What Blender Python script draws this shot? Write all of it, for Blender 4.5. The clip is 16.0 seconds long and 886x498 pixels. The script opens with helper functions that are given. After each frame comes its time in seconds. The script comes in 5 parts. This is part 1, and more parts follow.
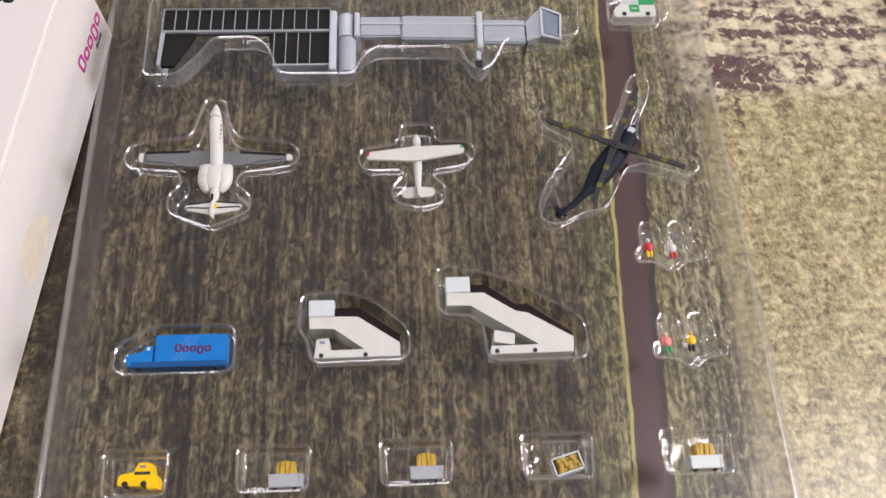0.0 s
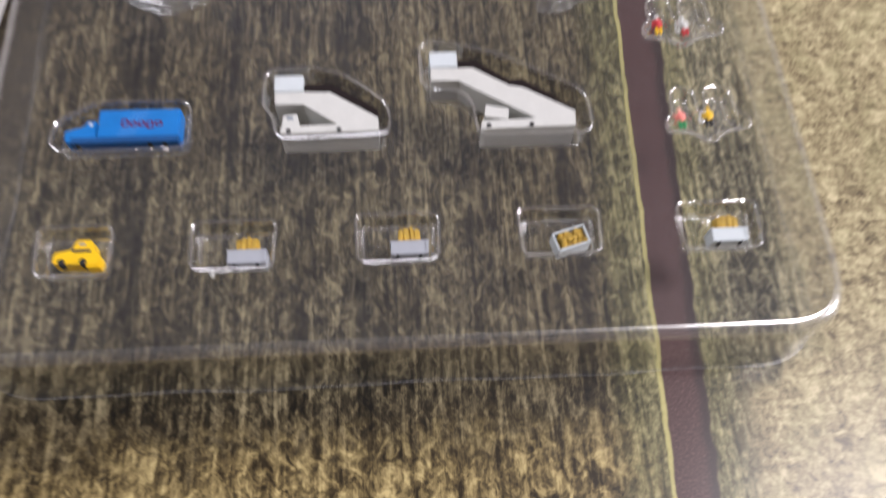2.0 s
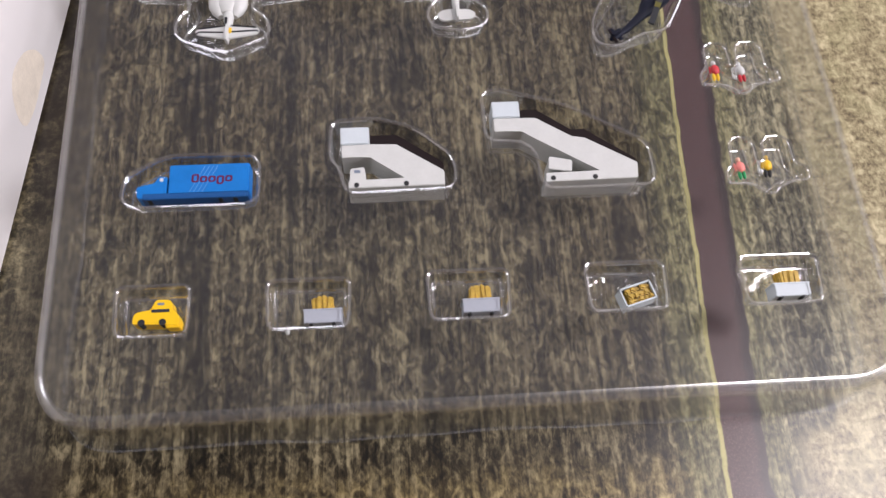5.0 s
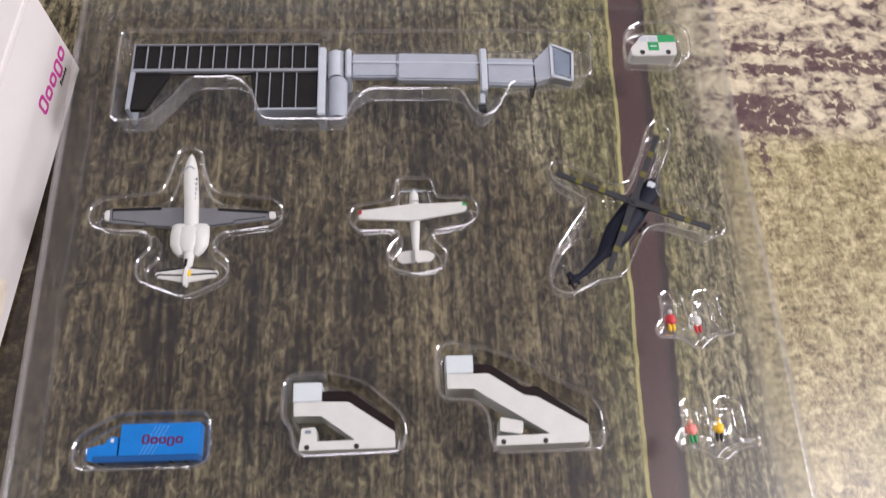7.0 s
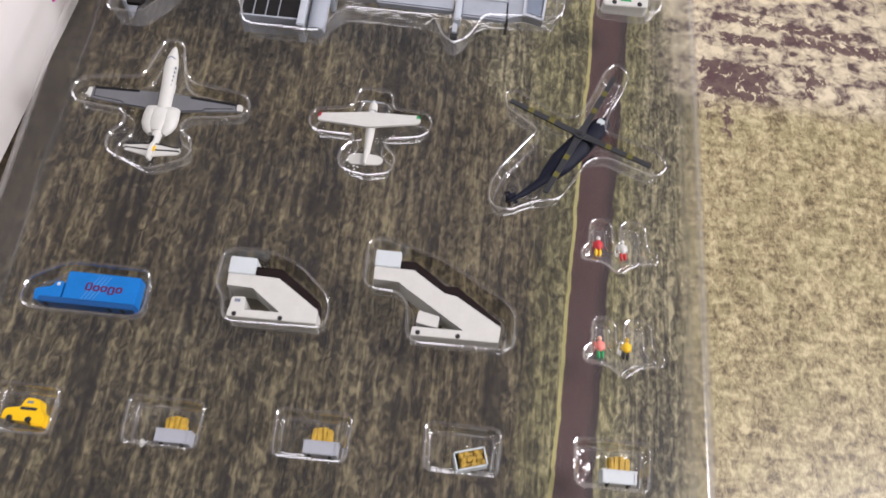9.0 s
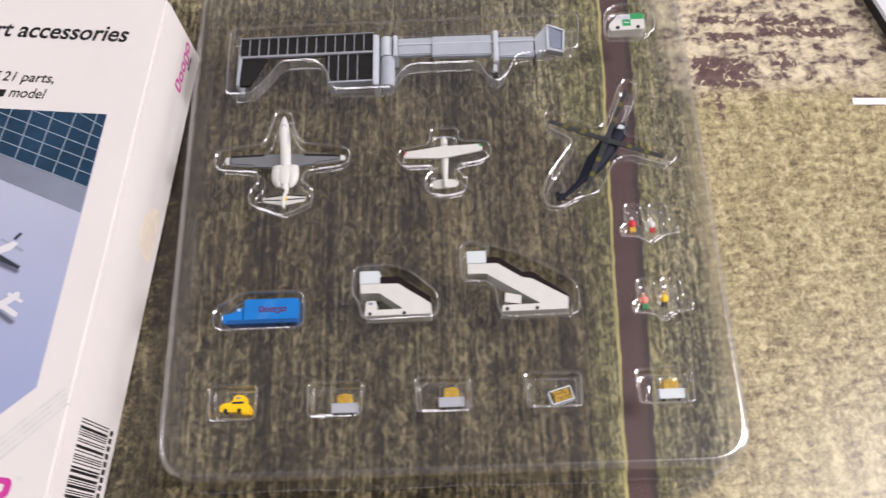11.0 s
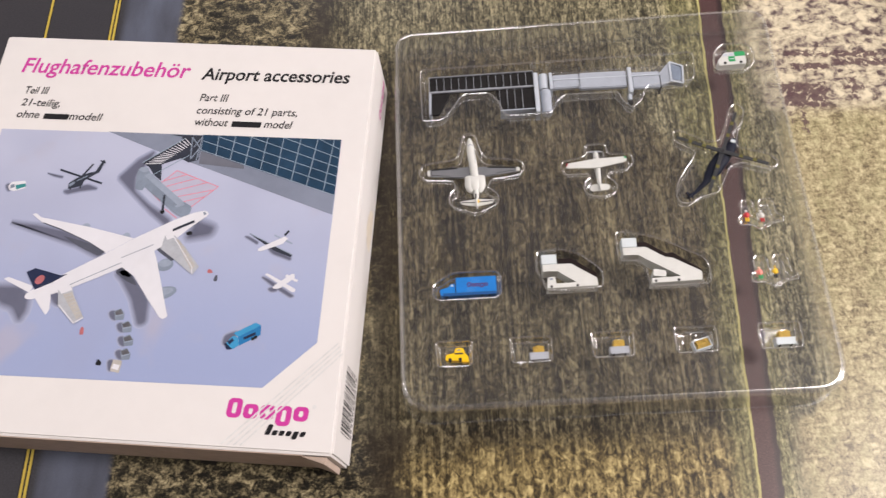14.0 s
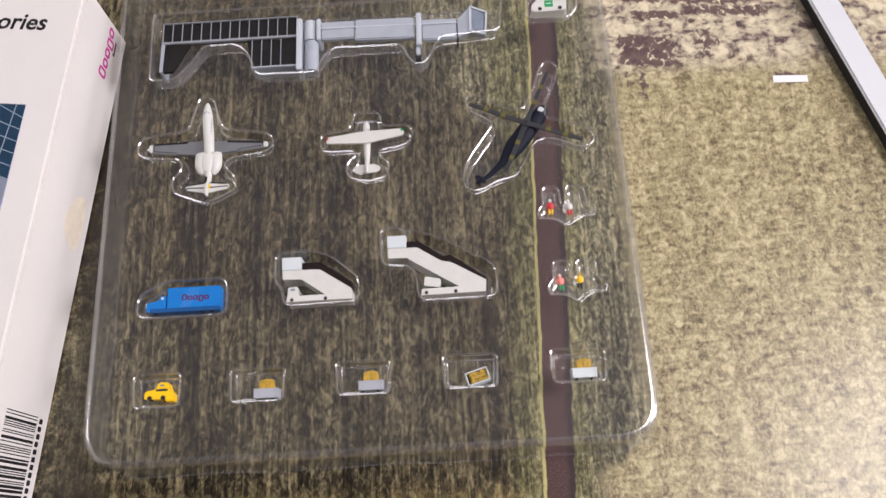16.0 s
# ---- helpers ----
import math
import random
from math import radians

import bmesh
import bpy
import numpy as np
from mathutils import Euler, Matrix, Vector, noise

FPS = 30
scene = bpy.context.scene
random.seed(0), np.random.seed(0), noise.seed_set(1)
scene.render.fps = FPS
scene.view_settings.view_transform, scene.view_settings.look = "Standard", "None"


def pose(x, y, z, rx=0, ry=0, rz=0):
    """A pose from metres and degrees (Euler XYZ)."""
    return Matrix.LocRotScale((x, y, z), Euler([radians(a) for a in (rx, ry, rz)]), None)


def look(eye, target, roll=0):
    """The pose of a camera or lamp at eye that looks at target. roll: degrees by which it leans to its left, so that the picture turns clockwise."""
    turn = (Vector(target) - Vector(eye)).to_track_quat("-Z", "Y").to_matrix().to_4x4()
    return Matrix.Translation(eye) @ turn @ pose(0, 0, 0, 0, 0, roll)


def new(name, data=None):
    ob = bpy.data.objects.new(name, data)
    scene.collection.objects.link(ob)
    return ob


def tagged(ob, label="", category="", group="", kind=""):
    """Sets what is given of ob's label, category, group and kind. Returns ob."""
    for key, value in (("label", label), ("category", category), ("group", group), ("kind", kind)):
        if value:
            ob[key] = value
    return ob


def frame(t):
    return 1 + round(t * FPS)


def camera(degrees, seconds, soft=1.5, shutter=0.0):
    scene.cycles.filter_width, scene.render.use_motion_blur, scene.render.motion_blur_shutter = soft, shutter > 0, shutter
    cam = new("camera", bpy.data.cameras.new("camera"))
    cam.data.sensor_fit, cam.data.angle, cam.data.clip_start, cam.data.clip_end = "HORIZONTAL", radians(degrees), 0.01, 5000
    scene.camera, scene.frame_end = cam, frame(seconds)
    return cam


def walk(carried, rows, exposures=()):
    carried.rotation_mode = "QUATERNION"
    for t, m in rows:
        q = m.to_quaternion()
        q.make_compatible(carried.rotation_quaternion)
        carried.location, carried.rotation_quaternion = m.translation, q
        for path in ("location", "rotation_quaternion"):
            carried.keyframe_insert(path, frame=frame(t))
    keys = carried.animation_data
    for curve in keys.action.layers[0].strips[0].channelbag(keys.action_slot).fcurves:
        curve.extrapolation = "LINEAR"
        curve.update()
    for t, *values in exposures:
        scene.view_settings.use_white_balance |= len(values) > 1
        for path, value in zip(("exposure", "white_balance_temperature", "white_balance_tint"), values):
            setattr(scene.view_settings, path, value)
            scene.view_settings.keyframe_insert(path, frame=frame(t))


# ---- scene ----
cam = camera(56.75, 16.0, soft=1.35, shutter=0.4)
PATH = [
    (0, (-0.00315, -0.10024, 0.17824), (0.00278, -0.04625, 0.06013), 4.50),
    (0.5, (0.00017, -0.11096, 0.18008), (0.00556, -0.05635, 0.06223), 3.71),
    (1, (0.00308, -0.12267, 0.18328), (0.00819, -0.06733, 0.06576), 3.12),
    (1.5, (0.00119, -0.13247, 0.18177), (0.00653, -0.07667, 0.06447), 3.02),
    (2, (-0.00151, -0.13206, 0.14142), (0.00519, -0.07719, 0.02376), 4.23),
    (2.5, (0.01167, -0.11831, 0.11310), (0.01965, -0.06662, -0.00592), 6.11),
    (3, (0.01638, -0.12114, 0.12875), (0.02389, -0.06994, 0.00949), 5.49),
    (3.5, (0.01131, -0.11951, 0.14140), (0.01973, -0.06965, 0.02163), 6.46),
    (3.7, (0.00055, -0.12090, 0.14387), (0.00938, -0.07093, 0.02418), 6.71),
    (5.8, (-0.01539, -0.10897, 0.15525), (-0.00813, -0.05936, 0.03531), 5.42),
    (6, (-0.01439, -0.10278, 0.15784), (-0.00709, -0.05260, 0.03814), 5.41),
    (6.5, (-0.00785, -0.08717, 0.16452), (-0.00066, -0.03613, 0.04518), 5.57),
    (7, (-0.00352, -0.07736, 0.16862), (0.00355, -0.02527, 0.04973), 6.11),
    (7.5, (-0.00129, -0.06897, 0.16891), (0.00471, -0.01616, 0.05027), 6.60),
    (8, (0.00713, -0.07054, 0.16769), (0.01118, -0.01717, 0.04922), 6.98),
    (8.5, (0.01704, -0.08577, 0.16754), (0.01867, -0.03177, 0.04930), 6.93),
    (8.7, (0.01909, -0.09265, 0.16684), (0.01972, -0.03836, 0.04872), 6.72),
    (10.8, (0.01417, -0.11710, 0.21750), (0.00911, -0.06687, 0.09770), -6.46),
    (11, (0.00623, -0.11706, 0.22084), (0.00189, -0.06712, 0.10090), -6.86),
    (11.5, (-0.00610, -0.11652, 0.22174), (-0.00912, -0.06698, 0.10158), -7.44),
    (12, (-0.00624, -0.11688, 0.22887), (-0.00957, -0.06707, 0.10883), -8.56),
    (12.5, (-0.01605, -0.13316, 0.26451), (-0.01995, -0.08251, 0.14484), -9.09),
    (13, (-0.04016, -0.14225, 0.27281), (-0.04548, -0.09103, 0.15344), -9.90),
    (13.5, (-0.04776, -0.14753, 0.28310), (-0.05453, -0.09643, 0.16376), -10.76),
    (14, (-0.04226, -0.14729, 0.28715), (-0.04925, -0.09680, 0.16756), -10.59),
    (14.5, (-0.01662, -0.14287, 0.27396), (-0.02276, -0.09358, 0.15382), -9.67),
    (15, (0.00182, -0.13261, 0.24831), (-0.00226, -0.08495, 0.12743), -7.56),
    (15.5, (0.01707, -0.12007, 0.21724), (0.01471, -0.07474, 0.09542), -5.87),
    (16, (0.02355, -0.11341, 0.22561), (0.02157, -0.06909, 0.10341), -5.61),
]
walk(cam, [(t, look(eye, target, roll)) for t, eye, target, roll in PATH],
     [(0, -0.50, 6420, 10), (3.5, -0.42, 5900, 14), (6, -0.55, 6200, 14), (8.5, -0.54, 6220, 12), (11, -0.43, 6350, 12), (13.5, -0.36, 6500, 10), (14.5, -0.40, 6600, 10), (16, -0.51, 6300, 12)])

import itertools
from mathutils import geometry

# ---- light ----
MM = 0.001
world = bpy.data.worlds.new("room_air")
scene.world = world
world.use_nodes = True
world.node_tree.nodes["Background"].inputs[0].default_value = (0.75, 0.85, 1.0, 1)
world.node_tree.nodes["Background"].inputs[1].default_value = 0.6


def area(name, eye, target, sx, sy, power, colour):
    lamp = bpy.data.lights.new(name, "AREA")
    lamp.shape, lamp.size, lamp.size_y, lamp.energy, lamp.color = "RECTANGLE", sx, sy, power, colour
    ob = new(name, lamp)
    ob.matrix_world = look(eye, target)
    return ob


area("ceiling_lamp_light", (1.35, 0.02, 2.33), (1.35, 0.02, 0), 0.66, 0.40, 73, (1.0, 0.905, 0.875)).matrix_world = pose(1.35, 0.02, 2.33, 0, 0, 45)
area("window_light", (-0.3, 2.17, 1.30), (-0.3, 0, 0.7), 0.90, 1.15, 24, (1.0, 0.955, 1.0))
area("window_light", (-2.17, 0.1, 1.30), (0, 0.1, 0.7), 0.40, 0.9, 20, (1.0, 0.95, 0.955))
area("window_light", (2.97, -0.5, 1.42), (0, -0.5, 0.7), 0.70, 1.1, 124, (1.0, 0.94, 0.965))


# ---- materials ----
class Graph:
    """Short hand for node trees."""

    def __init__(self, name, rough=0.5, metal=0.0):
        self.m = bpy.data.materials.new(name)
        self.m.use_nodes = True
        self.t = self.m.node_tree
        self.b = self.t.nodes["Principled BSDF"]
        self.b.inputs["Roughness"].default_value = rough
        self.b.inputs["Metallic"].default_value = metal

    def put(self, socket, value):
        if isinstance(value, bpy.types.NodeSocket):
            self.t.links.new(value, socket)
        elif isinstance(value, (tuple, list)) and len(value) == 3 and socket.type == "RGBA":
            socket.default_value = (*value, 1)
        else:
            socket.default_value = value

    def node(self, kind, ins=(), operation="", interpolation_type=""):
        n = self.t.nodes.new(kind)
        if operation:
            n.operation = operation
        if interpolation_type:
            n.interpolation_type = interpolation_type
        for key, value in dict(ins).items():
            self.put(n.inputs[key], value)
        return n

    def math(self, op, a, b=0.0, c=0.0):
        return self.node("ShaderNodeMath", {0: a, 1: b, 2: c}, operation=op).outputs[0]

    def step(self, x, lo, hi):
        n = self.node("ShaderNodeMapRange", {"Value": x, "From Min": lo, "From Max": hi}, interpolation_type="SMOOTHSTEP")
        return n.outputs[0]

    def mix(self, f, a, b, blend="MIX"):
        n = self.t.nodes.new("ShaderNodeMix")
        n.data_type, n.blend_type = "RGBA", blend
        for k, v in ((0, f), (6, a), (7, b)):
            self.put(n.inputs[k], v)
        return n.outputs[2]

    def coords(self, sx=1.0, sy=1.0, sz=1.0, rot=0.0):
        c = self.node("ShaderNodeTexCoord")
        return self.node("ShaderNodeMapping", {0: c.outputs["Object"], "Scale": (sx, sy, sz), "Rotation": (0, 0, rot)}).outputs[0]

    def noise(self, vec, scale=1.0, detail=3.0, rough=0.55, warp=0.0):
        return self.node("ShaderNodeTexNoise", {"Vector": vec, "Scale": scale, "Detail": detail, "Roughness": rough, "Distortion": warp}).outputs[0]

    def ramp(self, x, stops):
        n = self.node("ShaderNodeValToRGB", {0: x})
        e = n.color_ramp.elements
        while len(e) < len(stops):
            e.new(0.5)
        for el, (p, c) in zip(e, stops):
            el.position, el.color = p, (*c, 1)
        return n.outputs[0]

    def bump(self, h, strength, dist):
        n = self.node("ShaderNodeBump", {"Height": h, "Strength": strength, "Distance": dist})
        self.put(self.b.inputs["Normal"], n.outputs[0])


def plain(name, colour, rough=0.4, metal=0.0, vary=0.12, size=1.2, grain=0.02, coat=0.0):
    """Painted plastic or card: two scales of variation and a faint grain; size in mm."""
    g = Graph(name, rough, metal)
    v = g.coords(1000, 1000, 1000)
    n1, n2 = g.noise(v, 0.35 / size, 2), g.noise(v, 2.5 / size, 3)
    f = g.math("ADD", g.math("MULTIPLY", n1, 0.6), g.math("MULTIPLY", n2, 0.4))
    dark = tuple(c * (1 - vary) for c in colour)
    light = tuple(min(1, c * (1 + vary)) for c in colour)
    g.put(g.b.inputs["Base Color"], g.ramp(f, [(0.3, dark), (0.7, light)]))
    g.put(g.b.inputs["Roughness"], g.math("ADD", rough - 0.06, g.math("MULTIPLY", n2, 0.12)))
    g.b.inputs["Coat Weight"].default_value = coat
    g.b.inputs["Specular IOR Level"].default_value = 0.2 if "print" in name or "navy" in name else 0.1 if "dark_inner" in name or "dark_step" in name else 0.5
    if grain:
        g.bump(n2, grain, 0.0003)
    return g.m


def clear_plastic(name, wave, size, gloss=0.05, haze=0.02, shine0=0.05, edge=0.5, veil_tint=(0.82, 0.82, 0.86)):
    """Thin clear sheet: see-through, mirror gloss by Fresnel, and a faint haze, part scratches, part reflected light
    put into a diffuse colour, stronger on bends and walls.
    """
    g = Graph(name, gloss)
    v = g.coords(1000, 1000, 1000)
    bump = g.node("ShaderNodeBump", {"Height": g.noise(v, size, 2), "Strength": wave, "Distance": 0.0006}).outputs[0]
    body = g.node("ShaderNodeBsdfTransparent", {"Color": (0.975, 0.978, 0.975)}).outputs[0]
    veil_scuff = g.node("ShaderNodeBsdfDiffuse", {"Color": veil_tint}).outputs[0]
    amount = g.math("MULTIPLY", g.math("ADD", g.noise(v, 0.06, 3), g.noise(v, 0.9, 3)), haze)
    body = g.node("ShaderNodeMixShader", {0: amount, 1: body, 2: veil_scuff}).outputs[0]
    shine = g.node("ShaderNodeBsdfAnisotropic", {"Color": (1.0, 1.0, 1.0), "Roughness": gloss, "Normal": bump}).outputs[0]
    tilt = g.node("ShaderNodeLayerWeight", {"Blend": 0.5, "Normal": bump}).outputs["Facing"]
    fres = g.math("ADD", shine0, g.math("MULTIPLY", g.math("POWER", tilt, 5.0), edge))
    out = g.node("ShaderNodeMixShader", {0: fres, 1: body, 2: shine}).outputs[0]
    g.t.nodes.remove(g.b)
    g.t.links.new(out, g.t.nodes["Material Output"].inputs[0])
    return g.m


def mat_print():
    """Printed landscape: ploughed fields, a dirt road with a yellow verge, straw and heath, tarmac with yellow lines."""
    g = Graph("printed_landscape", 0.36)
    v = g.coords(1000, 1000, 1000)
    s = g.node("ShaderNodeSeparateXYZ", {0: v})
    x, y = s.outputs[0], s.outputs[1]
    wob = g.math("MULTIPLY", g.math("SUBTRACT", g.noise(v, 0.11, 3, 0.6), 0.5), 5.0)
    jog = g.math("MULTIPLY", g.math("SUBTRACT", g.noise(v, 0.45, 2, 0.5), 0.5), 6.0)
    fine = g.noise(v, 1.1, 3, 0.6)

    def total(*terms):
        out = g.math("MULTIPLY", terms[0][0], terms[0][1])
        for n, w in terms[1:]:
            out = g.math("ADD", out, g.math("MULTIPLY", n, w))
        return out

    def band(q, lo, hi, soft):
        return g.math("MULTIPLY", g.step(q, lo - soft, lo + soft), g.step(q, hi + soft, hi - soft))

    # ploughed field: smeared pale dashes of stubble along the furrows, on dark soil
    worm = g.noise(g.coords(570, 320, 1000), 1.0, 2.5, 0.55, 0.9)
    crumb = g.noise(g.coords(1300, 800, 1000), 1.0, 2, 0.6, 0.4)
    dash = g.noise(g.coords(900, 110, 1000), 1.0, 3, 0.6, 0.3)
    furrow = g.noise(g.coords(620, 20, 1000), 1.0, 3, 0.6, 0.2)
    broad = g.noise(g.coords(55, 14, 1000), 1.0, 2, 0.5)
    f = total((worm, 0.34), (crumb, 0.20), (dash, 0.24), (furrow, 0.22))
    f = g.math("ADD", f, g.math("MULTIPLY", g.math("SUBTRACT", broad, 0.5), 0.16))
    ridge = g.math("MULTIPLY", g.step(g.noise(g.coords(360, 10, 1000), 1.0, 2, 0.5, 0.2), 0.55, 0.67), g.step(dash, 0.34, 0.54))
    trough = g.step(g.noise(g.coords(150, 7, 1000), 1.0, 2, 0.5, 0.2), 0.44, 0.34)
    soil = g.math("SUBTRACT", g.math("ADD", f, g.math("MULTIPLY", ridge, 0.042)), g.math("MULTIPLY", trough, 0.045))
    field = g.ramp(soil, [(0.40, (0.005, 0.004, 0.0026)), (0.47, (0.027, 0.021, 0.011)), (0.53, (0.088, 0.072, 0.0395)), (0.63, (0.240, 0.203, 0.115))])
    # straw beyond the road: pale worms over brown pits
    mott = g.noise(g.coords(430, 380, 1000), 1.0, 3, 0.6, 0.7)
    clump = g.noise(g.coords(120, 90, 1000), 1.0, 2, 0.5, 0.5)
    track = g.noise(g.coords(200, 22, 1000), 1.0, 2, 0.5, 0.5)
    speck = g.noise(g.coords(1200, 800, 1000), 1.0, 3, 0.6, 0.5)
    stroke = g.noise(g.coords(170, 560, 1000), 1.0, 2.5, 0.55, 0.6)
    h = total((mott, 0.36), (clump, 0.04), (track, 0.12), (stroke, 0.20), (speck, 0.28))
    straw = g.ramp(h, [(0.40, (0.108, 0.083, 0.048)), (0.455, (0.225, 0.185, 0.103)), (0.51, (0.345, 0.294, 0.166)), (0.595, (0.55, 0.482, 0.292))])
    straw = g.mix(g.math("MULTIPLY", g.step(clump, 0.50, 0.62), 0.2), straw, g.mix(mott, (0.20, 0.19, 0.085), (0.46, 0.44, 0.23)))
    verge = g.ramp(f, [(0.42, (0.026, 0.023, 0.014)), (0.48, (0.100, 0.090, 0.053)), (0.53, (0.21, 0.19, 0.115)), (0.60, (0.44, 0.39, 0.24))])
    # heath: pale cream with brown pits, and dark peat cuttings
    k = total((g.noise(g.coords(160, 260, 1000), 1.0, 2, 0.55, 0.6), 0.6), (mott, 0.4))
    heath = g.ramp(k, [(0.385, (0.085, 0.058, 0.056)), (0.435, (0.23, 0.185, 0.155)), (0.485, (0.42, 0.365, 0.262)), (0.60, (0.66, 0.585, 0.42))])
    # scrub round the box
    bush = g.noise(g.coords(260, 300, 1000), 1.0, 3, 0.55, 0.8)
    patch = g.noise(v, 0.05, 3, 0.55, 0.3)
    sc = g.math("ADD", total((bush, 0.62), (fine, 0.38)), g.math("MULTIPLY", g.math("SUBTRACT", patch, 0.5), 0.22))
    scrub = g.ramp(sc, [(0.41, (0.006, 0.0055, 0.004)), (0.48, (0.040, 0.034, 0.020)), (0.55, (0.15, 0.125, 0.072)), (0.66, (0.40, 0.345, 0.205))])
    xl = g.math("ADD", g.math("SUBTRACT", x, g.math("MULTIPLY", y, 0.05)), g.math("MULTIPLY", wob, 0.35))
    xr = g.math("ADD", g.math("SUBTRACT", x, g.math("MULTIPLY", y, 0.058)), g.math("MULTIPLY", wob, 0.5))
    xw = g.math("ADD", x, g.math("MULTIPLY", wob, 4.0))
    yw = g.math("ADD", y, g.math("MULTIPLY", wob, 3.0))
    clod = total((g.noise(g.coords(400, 260, 1000), 1.0, 2.5, 0.55, 1.1), 0.5), (crumb, 0.2), (furrow, 0.3))
    stubble = g.ramp(clod, [(0.40, (0.020, 0.014, 0.006)), (0.47, (0.095, 0.070, 0.030)), (0.535, (0.25, 0.192, 0.082)), (0.63, (0.54, 0.435, 0.20))])
    xb = g.math("ADD", xw, g.math("MULTIPLY", g.step(y, 40, 62), 27.0))
    low = g.math("MULTIPLY", g.step(yw, -95, -110), g.step(xw, -95, -60))
    col = g.mix(g.step(xb, -72, -92), g.mix(low, field, stubble), scrub)
    dark = g.math("MULTIPLY", g.step(xb, -92, -84), g.step(xb, -72, -79))
    col = g.mix(g.math("MULTIPLY", dark, 0.75), col, (0.018, 0.013, 0.009))
    upper = g.math("MULTIPLY", g.step(yw, 5, 48), g.step(xw, -12, 32))
    col = g.mix(g.math("MULTIPLY", upper, g.math("ADD", 0.65, g.math("MULTIPLY", g.step(xw, 8, 32), 0.3))), col, verge)
    crest = g.math("MULTIPLY", g.step(yw, 58, 70), g.step(xb, -80, -68))
    col = g.mix(g.math("MULTIPLY", crest, 0.6), col, verge)
    left = g.math("MULTIPLY", g.math("MULTIPLY", g.step(yw, -30, -58), g.step(yw, -97, -90)), g.step(xw, 30, -10))
    left = g.math("MULTIPLY", left, 0.18)
    col = g.mix(left, col, verge)
    near = g.step(g.math("ADD", xw, g.math("MULTIPLY", g.step(yw, -5, 30), 17.0)), 38, 47)
    col = g.mix(near, col, verge)
    xs = g.math("ADD", g.math("SUBTRACT", x, g.math("MULTIPLY", g.math("MAXIMUM", y, 0.0), 0.16)), g.math("MULTIPLY", wob, 1.2))
    xs = g.math("ADD", xs, g.math("MULTIPLY", g.step(yw, -87, -99), 15.0))
    col = g.mix(g.step(xs, 70, 77), col, straw)
    olive = g.ramp(f, [(0.40, (0.028, 0.026, 0.011)), (0.48, (0.105, 0.097, 0.042)), (0.55, (0.235, 0.218, 0.098)), (0.65, (0.48, 0.44, 0.225))])
    lean = g.math("ADD", xl, g.math("MULTIPLY", g.step(yw, -5, 30), 7.0))
    edge = g.math("ADD", g.math("MULTIPLY", g.step(lean, 37.5, 45.0), g.step(xl, 50, 49)), g.math("MULTIPLY", g.step(xr, 56, 57), g.step(xr, 66, 58.5)))
    col = g.mix(g.math("MULTIPLY", edge, 0.75), col, olive)
    up = g.math("MULTIPLY", g.step(g.math("ADD", y, g.math("MULTIPLY", wob, 2.0)), 18, 30), g.step(xw, 64, 78))
    col = g.mix(up, col, heath)
    # peat: two long cuttings, a block with pale holes and a few stubs
    xp, yp = g.math("ADD", x, jog), g.math("ADD", g.math("ADD", y, g.math("MULTIPLY", x, 0.10)), g.math("MULTIPLY", jog, 0.8))
    peat = None
    for x0, x1, y0, y1 in ((84, 120, 58.8, 61.6), (101, 128, 54.8, 58.0), (84, 99, 52.4, 55.2), (79, 96, 34.6, 46.0), (103, 111, 43.0, 45.8), (105.5, 108.2, 38.5, 49.0), (84.2, 85.8, 22, 33), (80.0, 81.2, 27, 33), (126, 133, 30, 34)):
        spot = g.math("MULTIPLY", band(xp, x0, x1, 0.7), band(yp, y0, y1, 0.6))
        peat = spot if peat is None else g.math("MAXIMUM", peat, spot)
    peat = g.math("MULTIPLY", peat, g.step(mott, 0.63, 0.56))
    col = g.mix(g.math("MULTIPLY", peat, 0.9), col, g.mix(fine, (0.050, 0.026, 0.032), (0.13, 0.075, 0.080)))
    road = g.math("MULTIPLY", g.step(xl, 48.9, 49.4), g.step(xr, 57.9, 57.2))
    earth = g.ramp(g.noise(v, 2.2, 4, 0.7), [(0.35, (0.042, 0.020, 0.020)), (0.55, (0.078, 0.040, 0.039)), (0.75, (0.17, 0.105, 0.098))])
    earth = g.mix(g.math("MULTIPLY", g.step(xr, 54.9, 56.8), 0.75), earth, (0.016, 0.011, 0.012))
    line = g.math("MULTIPLY", g.step(xl, 48.1, 48.5), g.step(xl, 49.3, 49.0))
    col = g.mix(g.math("MULTIPLY", line, 0.85), col, g.mix(fine, (0.36, 0.33, 0.10), (0.58, 0.53, 0.24)))
    col = g.mix(road, col, earth)
    # tarmac
    xt = g.math("SUBTRACT", x, g.math("MULTIPLY", y, 0.037))
    tar = g.ramp(g.noise(v, 1.5, 4, 0.7), [(0.3, (0.022, 0.021, 0.025)), (0.7, (0.048, 0.047, 0.054))])
    tar = g.mix(g.math("MULTIPLY", g.math("MULTIPLY", g.step(xt, -203, -199), g.noise(g.coords(90, 30, 1000), 1.0, 3)), 0.9), tar, (0.13, 0.15, 0.21))
    for at, wide in ((-206.6, 0.5), (-204.9, 0.5), (-236.5, 0.55)):
        on = g.math("LESS_THAN", g.math("ABSOLUTE", g.math("SUBTRACT", xt, at)), wide)
        edge = g.math("LESS_THAN", g.math("ABSOLUTE", g.math("SUBTRACT", xt, at)), wide + 0.5)
        tar = g.mix(edge, tar, (0.012, 0.012, 0.012))
        tar = g.mix(on, tar, (0.48, 0.36, 0.06))
